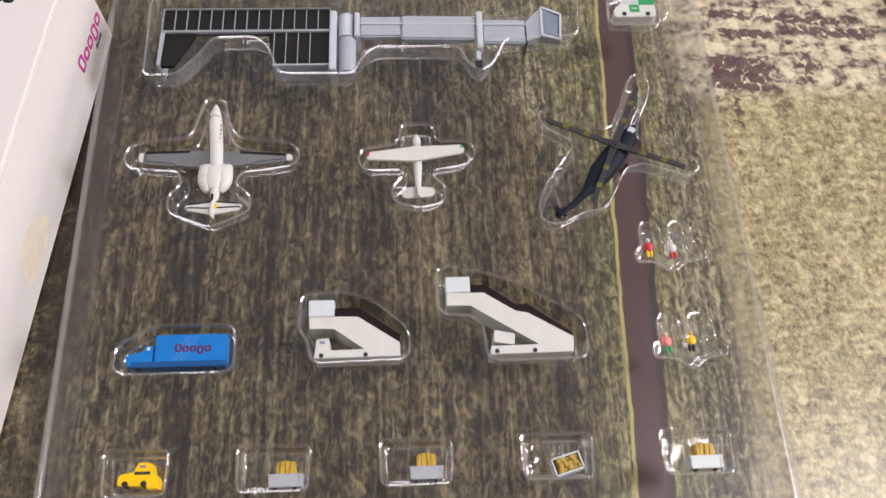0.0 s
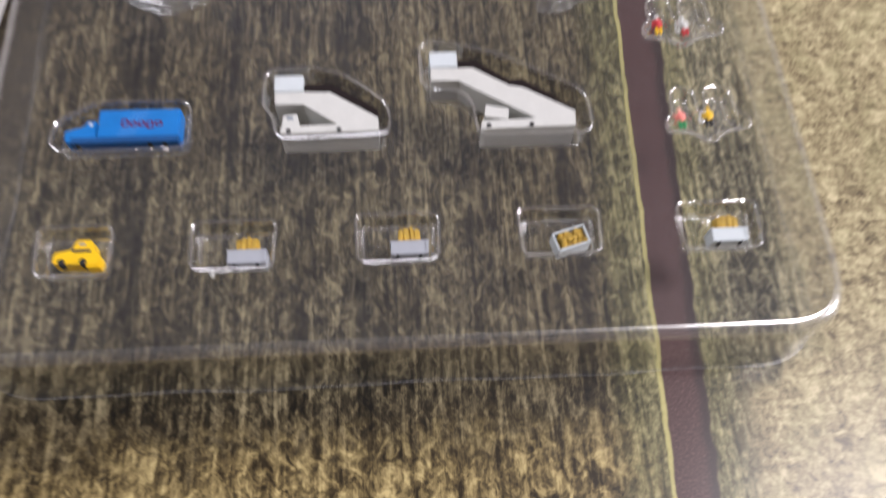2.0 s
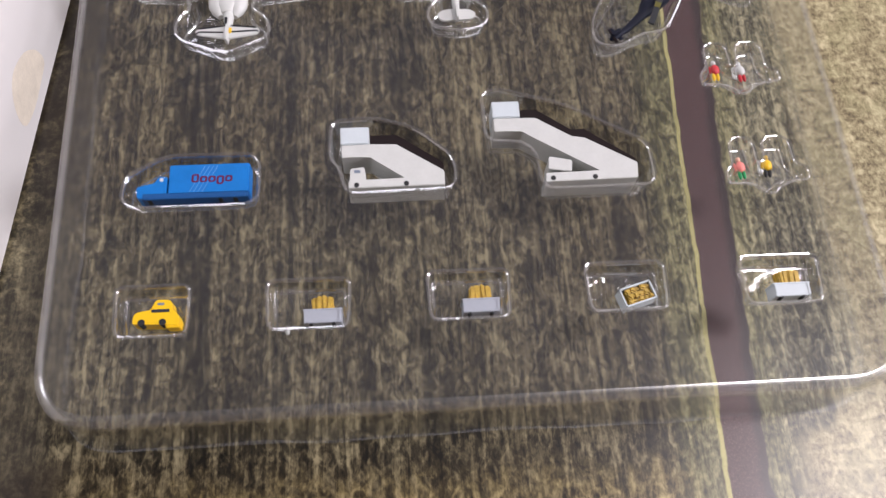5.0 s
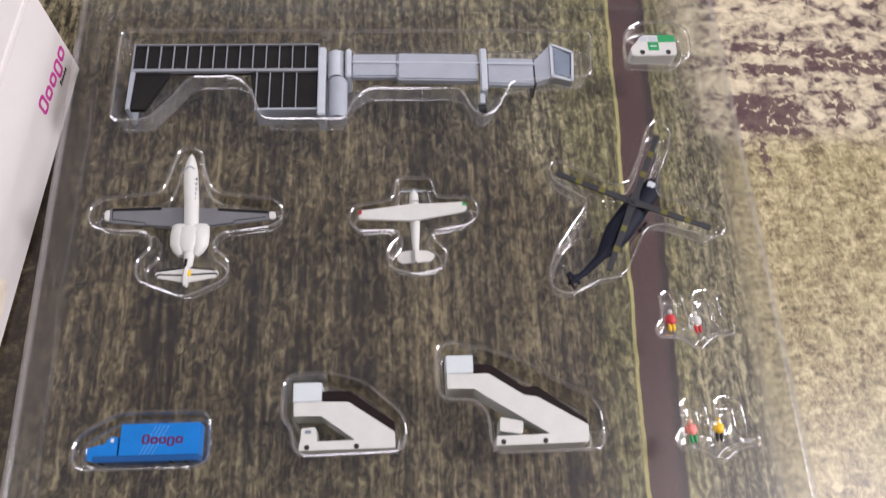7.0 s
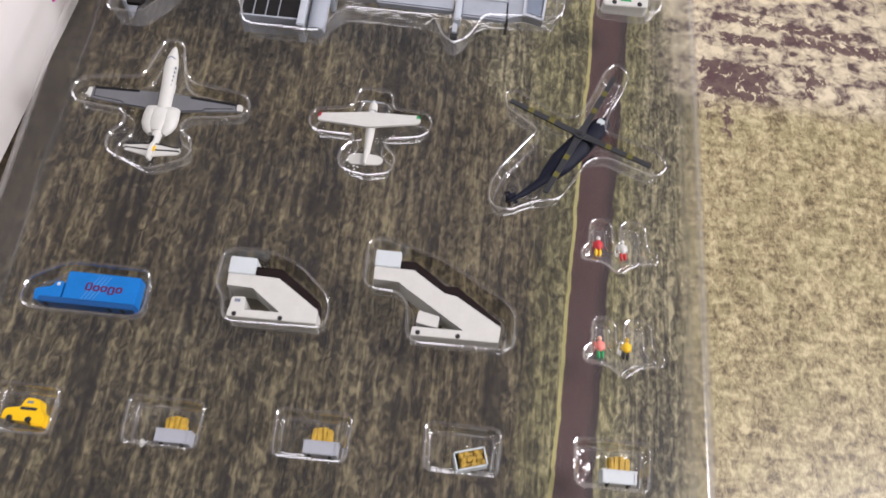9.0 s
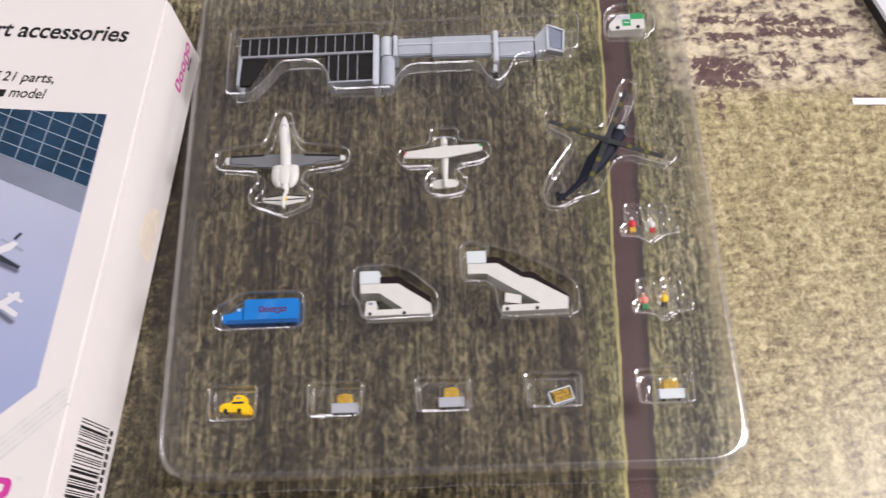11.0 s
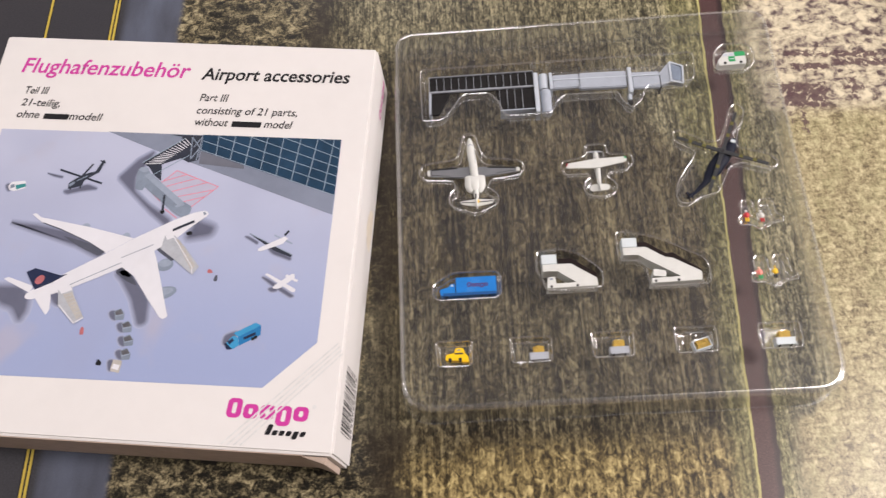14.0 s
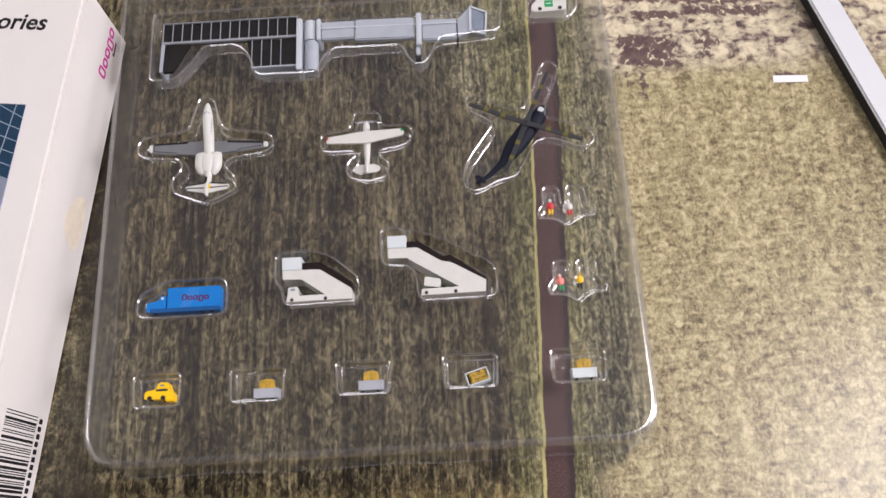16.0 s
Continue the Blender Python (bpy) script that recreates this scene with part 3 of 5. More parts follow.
pocket([(-64.6, 43.6), (-64.2, 20.3), (-56.6, 20.3), (-51.6, 26.3), (-48.6, 31.2), (-38.4, 31.4), (-35.2, 28.3), (-32.3, 20.4), (-14.6, 20.2), (-12.8, 24.8), (-9.8, 28.0), (11.0, 27.8), (13.2, 22.4), (15.9, 20.4), (18.9, 22.6), (22.2, 29.8), (40.4, 31.0), (41.6, 43.2)], 10.8, 2.0, mats=(HAZY, STRETCHED))
pocket([(48.8, 34.2), (60.6, 33.6), (64.0, 36.6), (64.2, 43.4), (60.8, 45.6), (52.6, 45.6), (49.2, 42.6)], 13.9, 2.2)
pocket([(-48.6, 13.4), (-44.4, 12.8), (-43.2, 7.0), (-41.2, 2.6), (-28.0, 0.4), (-26.4, -2.6), (-28.6, -5.2), (-39.4, -6.6), (-40.8, -9.6), (-37.2, -12.4), (-37.0, -16.4), (-45.4, -20.4), (-54.6, -16.6), (-55.4, -12.8), (-52.4, -9.6), (-53.2, -6.2), (-64.4, -5.2), (-66.2, -1.8), (-64.0, 1.2), (-51.4, 2.6), (-50.2, 8.0)], 13.2, 2.4)
pocket([(-3.6, 5.4), (3.8, 5.2), (4.2, 0.8), (12.4, 0.4), (13.4, -3.0), (11.0, -5.6), (3.8, -6.8), (3.6, -8.8), (6.4, -11.2), (5.6, -15.2), (0.2, -16.4), (-5.2, -15.0), (-6.0, -11.4), (-3.4, -8.4), (-3.6, -6.6), (-11.8, -6.6), (-13.6, -4.0), (-12.6, -1.2), (-4.4, 0.2)], 13.4, 1.9)
pocket([(51.2, 17.2), (53.8, 19.0), (56.4, 16.6), (55.0, 11.6), (52.0, 5.8), (50.8, 0.4), (62.6, -3.6), (65.0, -6.8), (62.0, -9.8), (51.6, -5.8), (47.4, -7.0), (44.4, -12.8), (41.8, -17.4), (36.6, -18.2), (31.4, -21.2), (27.2, -20.4), (26.8, -16.0), (28.8, -11.2), (36.6, -0.4), (29.4, 4.4), (28.6, 8.2), (31.4, 8.8), (41.4, 3.0), (45.2, 3.2), (48.2, 9.4)], 12.2, 2.0)
for dx, dy in ((0.0, 0.0), (0.9, -21.6)):
    pocket([(x + dx, y + dy) for x, y in ((46.8, -30.6), (46.6, -28.4), (48.2, -27.0), (48.3, -21.4), (52.8, -21.4), (53.1, -26.6), (54.4, -26.6), (54.7, -21.4), (59.8, -21.4), (60.1, -27.0), (62.4, -28.2), (62.2, -30.2), (57.4, -30.8), (54.4, -33.6), (51.6, -30.8))], 15.0, 2.0, 0.45, lip=0.7, foot=0.5, mats=(CRINKLED, STRETCHED))
pocket([(-62.2, -51.2), (-62.0, -46.8), (-55.0, -42.6), (-39.4, -42.8), (-38.2, -44.6), (-38.2, -51.4), (-40.4, -52.6), (-60.4, -52.6)], 13.6, 2.6)
pocket([(-25.2, -36.4), (-17.2, -36.0), (-10.0, -38.2), (-2.8, -44.6), (-2.6, -50.9), (-22.8, -51.3), (-23.6, -46.4), (-25.4, -44.2)], 10.6, 2.6)
pocket([(3.4, -31.4), (6.4, -30.4), (18.6, -34.2), (33.8, -43.0), (34.2, -51.6), (13.2, -51.8), (12.6, -44.0), (10.2, -41.8), (3.4, -41.4)], 10.6, 2.6)
pocket([(-61.6, -67.8), (-49.3, -67.8), (-49.6, -76.4), (-61.1, -76.4)], 13.9, 1.5, 0.15, lip=0.75, foot=0.5)
for px, py in ((-29.3, -72.0), (-1.9, -71.6), (25.7, -71.4), (53.4, -71.4)):
    pocket([(px - 7.0, py + 4.3), (px + 7.0, py + 4.2), (px + 6.7, py - 4.2), (px - 6.7, py - 4.2)], 13.9, 1.5, 0.15, lip=0.75, foot=0.5)
BEND = 2.2
rings = []
for k in range(9):
    a = math.pi / 2 * k / 8
    rings.append([(*p, TOP - BEND * (1 - math.cos(a))) for p in inset(RIM, BEND * (1 - math.sin(a)))])
rings.append([(*p, 9.0) for p in inset(RIM, 0.0)])
rings.append([(*p, 1.8) for p in inset(RIM, -0.1)])


def cut_edge(p, q, k):
    """The trimmed lower edge wanders in and out and up and down; k runs from the wall to the very edge."""
    w = math.sin(p[0] * 0.13 + p[1] * 0.09) + 0.6 * math.sin(p[0] * 0.29 - p[1] * 0.23 + 1.3)
    u = k * (0.55 + 0.28 * w)
    return (p[0] + (q[0] - p[0]) * u, p[1] + (q[1] - p[1]) * u, 1.0 - 0.5 * k + 0.22 * (w + 1.6) * k)


outer, wide = inset(RIM, -0.2), inset(RIM, -1.5)
for k in (0.0, 0.5, 0.85):
    rings.append([cut_edge(p, q, k) for p, q in zip(outer, wide)])
bm = bmesh.new()
skin(rings, bm)
for face in bm.faces:
    z = face.calc_center_median().z
    face.material_index = 2 if z > TOP - BEND * 0.8 else 0 if z < 1.4 else 1
clear(part("side_wall", bm, None, tray, smooth=True, mats=(FLANGE, DRAWN, BENT)), True)
bm = bmesh.new()
skin([[cut_edge(p, q, k) for p, q in zip(outer, wide)] for k in (0.85, 0.92)] + [[(x, y, z + 0.16) for x, y, z in (cut_edge(p, q, 0.95) for p, q in zip(outer, wide))]], bm)
clear(part("cut_edge", bm, CUT, tray, "whitish cut edge of the plastic", smooth=True))
bm = bmesh.new()
fill(bm, [[bm.verts.new((*p, TOP)) for p in loop] for loop in [inset(RIM, BEND)] + HOLES])
clear(part("sheet", bm, PLASTIC, tray))

# ---- passenger bridge, lying on its side ----
br = thing("passenger_bridge", -12, 30, 14.3, "grey plastic model passenger bridge with dark glazed gallery in its pocket", "toy bridge")
br.matrix_world = pose(-0.0122, 0.0320, 0.0128)
ZB, ZB0 = 18.6, 12.4
part("gallery_core", prism([(-61.0, 37.9), (-20.4, 37.8), (-20.2, 20.8), (-33.8, 21.2), (-35.4, 30.6), (-52.6, 30.8), (-57.4, 21.2), (-60.4, 21.2)], ZB - 1.5, ZB - 0.5), DARK, br)
for k in range(15):
    x = -61.0 + k * 2.90
    part("mullion", box(x - 0.10, x + 0.10, 31.2, 37.9, ZB - 1.0, ZB), RAILGREY, br)
for k in range(4):
    x = -33.8 + k * 2.9
    part("mullion", box(x - 0.10, x + 0.10, 21.0, 30.6, ZB - 1.0, ZB - 0.05), RAILGREY, br)
part("top_rail", box(-61.2, -20.2, 37.75, 38.05, ZB - 1.0, ZB + 0.05, 0.08), RAILGREY, br)
part("middle_rail", box(-61.2, -20.2, 30.6, 31.4, ZB - 0.9, ZB + 0.1, 0.1), RAILGREY, br)
part("bottom_rail", box(-33.9, -20.2, 20.6, 21.1, ZB0, ZB, 0.08), GREY, br)
part("end_post", prism([(-61.2, 30.6), (-60.2, 30.6), (-60.5, 21.0), (-61.3, 21.0)], ZB0, ZB + 0.05, 0.08), GREY, br)
part("end_plate", box(-20.4, -18.7, 19.0, 36.8, ZB0, ZB + 0.5, 0.25), LIGHTGREY, br)
part("rotunda", rod((-16.5, 29.7, 16.6), (-16.5, 36.4, 16.6), 1.9, 24), LIGHTGREY, br, smooth=True)
part("column", rod((-16.1, 19.1, 16.5), (-16.1, 29.2, 16.5), 2.1, 24), GREY, br, smooth=True)
part("collar", box(-14.4, -13.1, 28.9, 36.5, ZB0, ZB + 0.3, 0.3), LIGHTGREY, br)
part("inner_tunnel", box(-13.1, -2.8, 29.2, 35.4, ZB - 2.0, ZB - 0.2, 0.35), GREY, br)
part("tunnel_ridge", box(-13.0, 28.0, 32.4, 32.9, ZB - 0.5, ZB + 0.12, 0.1, turn=-1.0), LIGHTGREY, br)
part("middle_tunnel", box(-2.9, 15.2, 28.1, 35.3, ZB - 2.0, ZB + 0.05, 0.35, turn=-1.2), GREY, br)
part("lift_ring", box(15.6, 17.2, 25.0, 36.3, ZB - 2.6, ZB + 0.6, 0.3, turn=-1.0), LIGHTGREY, br)
part("outer_tunnel", box(17.2, 28.0, 27.0, 34.2, ZB - 2.0, ZB - 0.3, 0.35, turn=-1.5), GREY, br)
part("lift_leg", box(15.4, 16.5, 22.6, 25.4, 15.0, ZB - 1.0, 0.15), LIGHTGREY, br)
wheel = part("wheel", rod((15.0, 21.9, 16.0), (16.8, 21.9, 16.0), 1.15, 16), BLACK, br)
part("hub", rod((14.9, 21.9, 16.0), (16.9, 21.9, 16.0), 0.5, 12), LIGHTGREY, wheel)
part("bellows", box(27.6, 28.3, 27.2, 33.6, ZB0, ZB - 0.6, 0.1), BLACK, br)
part("cab", loft([[(28.1, 27.6, ZB - 2.2), (28.1, 33.4, ZB - 2.2), (28.1, 33.4, ZB - 0.5), (28.1, 27.6, ZB - 0.5)], [(31.6, 28.6, ZB - 2.2), (32.0, 37.6, ZB - 2.2), (32.0, 37.6, ZB), (31.6, 28.6, ZB)], [(36.2, 27.4, ZB - 2.2), (36.9, 35.3, ZB - 2.2), (36.9, 35.3, ZB - 0.4), (36.2, 27.4, ZB - 0.4)]]), GREY, br)
bm = bmesh.new()
cabf = [(31.8, 28.8), (36.2, 27.5), (36.9, 35.2), (32.1, 37.5)]
for a, b in zip(cabf, cabf[1:] + cabf[:1]):
    strip([a, b], 0.55, ZB - 0.2, bm, 0.5)
part("cab_frame", bm, LIGHTGREY, br)
part("cab_window", prism([(32.5, 29.6), (35.8, 28.6), (36.3, 34.7), (32.7, 36.4)], ZB - 0.15, ZB + 0.05), PRINTGREY, br)

# ---- ambulance van, lying on its side ----
van = thing("ambulance_van", 56.6, 38, 13.1, "small white model van with green checks in its pocket", "toy van")
van.matrix_world = pose(0.0553, 0.0389, 0.0119)
part("body", prism(rounded([(51.6, 35.2), (62.2, 35.4), (62.4, 40.9), (54.4, 41.0), (53.2, 39.0), (51.7, 37.8)], 0.8, 3), 15.2, 18.6, 0.2), WHITE, van)
for x0, x1, y0, y1 in ((58.2, 62.2, 39.0, 40.8), (55.7, 58.2, 36.7, 39.05)):
    part("green_panel", box(x0, x1, y0, y1, 18.45, 18.64), GREEN, van)
part("side_window", box(53.9, 55.6, 39.2, 40.4, 18.5, 18.66), LIGHTGREY, van)
part("side_window", box(56.0, 58.0, 39.2, 40.5, 18.5, 18.66), LIGHTGREY, van)
part("side_lettering", box(56.2, 57.7, 37.75, 38.05, 18.5, 18.68), PALE, van)
part("roof_bar", box(58.0, 62.0, 40.8, 41.3, 15.6, 18.4, 0.15), GREEN, van)
for x in (54.2, 60.2):
    part("wheel", rod((x, 36.2, 15.6), (x, 36.2, 18.68), 0.6, 16), BLACK, van)

# ---- executive jet ----
jet = thing("executive_jet", -45.5, -4, 13.3, "white model business jet with grey wings in its pocket", "toy aeroplane")
part("fuselage", spindle([(-46.5, 11.5, 16.2, 0.15, 0.15), (-46.5, 10.8, 16.2, 0.6, 0.55), (-46.4, 9.0, 16.2, 1.1, 1.0), (-46.3, 7.4, 16.2, 1.4, 1.4), (-46.2, 5.6, 16.2, 1.5, 1.5), (-45.6, 0, 16.2, 1.5, 1.6), (-45.2, -6, 16.2, 1.45, 1.55), (-45.0, -11, 16.5, 1.15, 1.2), (-44.9, -16, 17.0, 0.6, 0.7), (-44.8, -18.6, 17.2, 0.2, 0.3)], 20), WHITE, jet, smooth=True)
part("left_wing", prism([(-46.6, -0.8), (-61.8, -0.9), (-62.6, -1.6), (-62.5, -3.4), (-61.4, -4.1), (-46.0, -5.9)], 15.6, 16.1, 0.15), MIDGREY, jet)
part("right_wing", prism([(-44.4, -0.9), (-29.6, -2.0), (-28.6, -2.8), (-28.7, -3.4), (-29.6, -3.9), (-44.0, -5.7)], 15.6, 16.1, 0.15), MIDGREY, jet)
part("wing_tip", prism(rounded([(-61.9, -1.2), (-62.8, -1.5), (-62.8, -3.5), (-61.8, -3.8)], 0.4, 3), 15.7, 16.3, 0.1), WHITE, jet)
part("wing_tip", prism(rounded([(-29.7, -2.0), (-28.4, -2.3), (-28.3, -3.7), (-29.7, -3.8)], 0.5, 3), 15.7, 16.3, 0.1), WHITE, jet)
for pts in (((-61.4, -1.25), (-51.6, -1.1)), ((-40.2, -1.45), (-30.0, -2.25)), ((-61.2, -3.4), (-54.6, -4.2), (-54.6, -4.8), (-49.6, -5.2)), ((-30.4, -3.3), (-36.6, -4.0), (-36.8, -4.5), (-43.4, -5.4)), ((-61.3, -1.0), (-61.2, -3.4)), ((-30.0, -2.1), (-29.9, -3.3))):
    part("wing_marking", strip(pts, 0.6 if pts[0][1] > -1.5 and len(pts) == 2 and abs(pts[0][0] - pts[1][0]) > 1 else 0.16, 16.09, None, 0.06), INK, jet)
for sx in (-1, 1):
    cx = -45.2 + 1.9 * sx
    part("engine", spindle([(cx, -4.9, 16.4, 1.3, 0.5), (cx, -5.4, 16.5, 1.8, 1.1), (cx, -7.6, 16.6, 2.0, 1.5), (cx, -9.4, 16.6, 1.9, 1.4), (cx - 0.2 * sx, -10.8, 16.6, 1.4, 1.1), (cx - 0.5 * sx, -11.9, 16.5, 0.6, 0.6)], 20), WHITE, jet, smooth=True)
part("engine_fairing", spindle([(-45.2, -5.0, 16.6, 1.6, 0.5), (-45.2, -6.2, 16.8, 2.5, 1.25), (-45.2, -8.0, 16.9, 2.7, 1.4), (-45.2, -9.8, 16.9, 2.4, 1.3), (-45.1, -11.4, 16.8, 1.2, 1.0)], 20), WHITE, jet, smooth=True)
part("tailplane", prism([(-44.9, -14.9), (-50.6, -15.7), (-51.0, -16.4), (-50.6, -17.0), (-45.0, -18.2), (-39.2, -17.1), (-38.6, -16.3), (-39.0, -15.5)], 17.5, 17.9, 0.12), WHITE, jet)
for pts in (((-50.4, -15.7), (-45.6, -15.1)), ((-44.2, -15.0), (-39.3, -15.6)), ((-50.7, -16.9), (-50.3, -16.4), (-45.6, -16.6)), ((-44.2, -16.5), (-39.2, -16.3), (-38.9, -16.6))):
    part("tail_marking", strip(pts, 0.34, 17.89, None, 0.05), INK, jet)
part("fin", loft([[(-45.2, -12.6, 17.2), (-44.6, -12.6, 17.2), (-44.6, -12.7, 17.6), (-45.2, -12.7, 17.6)], [(-45.2, -17.6, 17.2), (-44.5, -17.6, 17.2), (-44.6, -17.8, 19.2), (-45.1, -17.8, 19.2)], [(-45.1, -18.9, 17.2), (-44.6, -18.9, 17.2), (-44.7, -19.2, 19.2), (-45.0, -19.2, 19.2)]]), WHITE, jet)
part("fin_band", box(-45.4, -44.9, -15.4, -13.2, 17.6, 18.3, 0.05), INK, jet)
part("fin_badge", box(-44.55, -44.0, -16.8, -15.6, 17.85, 18.1, 0.05), YELLOW, jet)
part("windscreen", strip([(-47.2, 7.3), (-46.3, 8.0), (-45.4, 7.4)], 0.2, 17.1, None, 0.45), PRINTGREY, jet)
for k in range(5):
    part("cabin_window", box(-44.85, -44.6, 4.9 - k * 1.15, 5.3 - k * 1.15, 17.0, 17.45), PRINTGREY, jet)
part("belly_keel", box(-45.9, -45.1, -4, 3, 13.3, 15.0), WHITE, jet)
jet.matrix_world = pose(-0.0456, -0.0034, 0.0133)

# ---- light propeller plane ----
prop = thing("propeller_plane", 0, -4, 13.5, "white model propeller plane with red and green wing tips", "toy aeroplane")
part("fuselage", spindle([(0.1, 1.9, 16.3, 0.5, 0.5), (0.1, 1.3, 16.3, 0.9, 0.9), (0.1, -1.0, 16.4, 1.0, 1.1), (0.2, -6.0, 16.3, 1.0, 1.2), (0.2, -10, 16.5, 0.75, 0.8), (0.2, -14.2, 16.8, 0.4, 0.45)], 16), WHITE, prop, smooth=True)
part("wing", prism([(-10.9, -2.9), (-1.2, -1.7), (1.2, -1.6), (10.1, -1.2), (10.9, -1.9), (10.9, -3.0), (10.0, -3.6), (1.2, -5.2), (-1.0, -5.4), (-11.0, -4.9), (-11.4, -4.2)], 17.4, 18.0, 0.18), WHITE, prop)
part("flap_line", strip([(-10.6, -4.0), (-0.8, -4.0)], 0.14, 17.99, None, 0.04), SILVERINK, prop)
part("flap_line", strip([(1.2, -3.9), (10.2, -2.9)], 0.14, 17.99, None, 0.04), SILVERINK, prop)
part("red_wing_tip", prism([(-11.1, -2.9), (-10.6, -2.85), (-10.7, -3.9), (-11.4, -4.0)], 17.6, 18.08), CRIMSON, prop)
part("green_wing_tip", prism([(10.1, -1.2), (10.9, -1.9), (10.9, -2.2), (9.9, -2.1)], 17.6, 18.08), GREEN, prop)
part("tailplane", prism(rounded([(-3.9, -12.9), (-2.4, -11.8), (2.4, -11.8), (4.2, -12.6), (3.4, -14.2), (-3.0, -14.6)], 0.8, 3), 16.9, 17.3, 0.12), WHITE, prop)
part("fin", prism([(-0.1, -11.6), (0.5, -11.6), (0.4, -14.8), (0.0, -14.8)], 17.0, 18.8, 0.1), WHITE, prop)
part("engine_band", box(-0.9, 1.1, -0.9, -0.5, 16.5, 17.65, 0.2), SILVERINK, prop)
part("spinner", rod((0.1, 1.8, 16.4), (0.1, 2.6, 16.4), 0.45, 12, None, 0.15), LIGHTGREY, prop)
part("propeller_blade", box(-2.2, 2.2, 1.95, 2.15, 16.2, 16.7, 0.08), LIGHTGREY, prop)
part("wheel_leg", box(-0.6, 0.8, -4, -1, 13.5, 15.4), WHITE, prop)
prop.matrix_world = pose(-0.0002, -0.0035, 0.0135)

# ---- helicopter ----
heli = thing("helicopter", 44, -4, 12.3, "dark navy model helicopter with yellow-banded rotor blades in its pocket", "toy helicopter")
part("fuselage", spindle([(52.0, 5.4, 15.0, 0.5, 0.5), (51.3, 4.2, 15.1, 1.7, 1.4), (49.2, 1.6, 15.2, 2.4, 2.1), (46.0, -2.4, 15.2, 2.8, 2.3), (42.0, -7.4, 15.2, 2.8, 2.1), (39.6, -10.6, 15.4, 1.9, 1.6), (37.9, -12.6, 15.6, 1.0, 0.8), (34.8, -15.6, 15.7, 0.75, 0.6), (31.0, -18.6, 15.8, 0.35, 0.4)], 16), NAVY, heli, smooth=True)
part("windscreen", prism([(50.0, 4.3), (51.4, 3.4), (50.0, 1.6), (48.9, 2.6)], 16.6, 16.95, 0.15), PALE, heli)
part("engine_cowl", spindle([(47.6, 1.4, 16.8, 0.4, 0.3), (46.4, -0.6, 17.0, 1.1, 0.6), (43.6, -4.2, 17.0, 1.1, 0.6), (41.8, -6.4, 16.7, 0.4, 0.3)], 12), NAVY, heli, smooth=True)
part("tail_fin", prism([(31.0, -18.8), (32.6, -17.4), (32.2, -17.0), (30.4, -18.4)], 15.4, 17.6, 0.1), NAVY, heli)
part("stabiliser", box(30.2, 33.6, -17.7, -16.9, 15.6, 15.9, 0.08, turn=-50), NAVY, heli)
part("tail_rotor", box(30.6, 31.1, -20.2, -16.6, 16.6, 16.9, 0.08, turn=20), BROWN, heli)
part("rotor_hub", rod((45.5, -1.4, 17.4), (45.5, -1.4, 18.4), 1.2, 20), OLIVE, heli)
part("hub_cap", rod((45.5, -1.4, 18.3), (45.5, -1.4, 18.6), 0.5, 14), BLACK, heli)
for bx, by in ((52.9, 14.7), (29.9, 5.7), (61.0, -7.6), (38.6, -16.6)):
    d = Vector((bx - 45.5, by + 1.4))
    w = Vector((d.y, -d.x)).normalized() * 0.6
    p, q, e = Vector((45.5, -1.4)), Vector((45.5, -1.4)) + d * 0.14, Vector((bx, by))
    blade = part("rotor_blade", prism([(p + w * 1.7)[:], (q + w * 1.15)[:], (e + w)[:], (e - w)[:], (q - w * 1.15)[:], (p - w * 1.7)[:]], 17.7, 18.1, 0.1), OLIVE, heli)
    for f0 in (0.36, 0.66):
        a, b = p + d * f0, p + d * (f0 + 0.08)
        part("yellow_band", prism([(a + w * 1.02)[:], (b + w * 1.02)[:], (b - w * 1.02)[:], (a - w * 1.02)[:]], 17.75, 18.16), BANDYELLOW, blade)
for bx, by in ((48.6, -4.2), (47.6, -5.2)):
    part("wheel", rod((bx, by, 13.1), (bx + 0.5, by - 0.4, 13.1), 0.8, 12), BLACK, heli)
part("belly", box(43, 47, -4.5, -0.5, 12.3, 13.6, 0.3, turn=50), NAVY, heli)


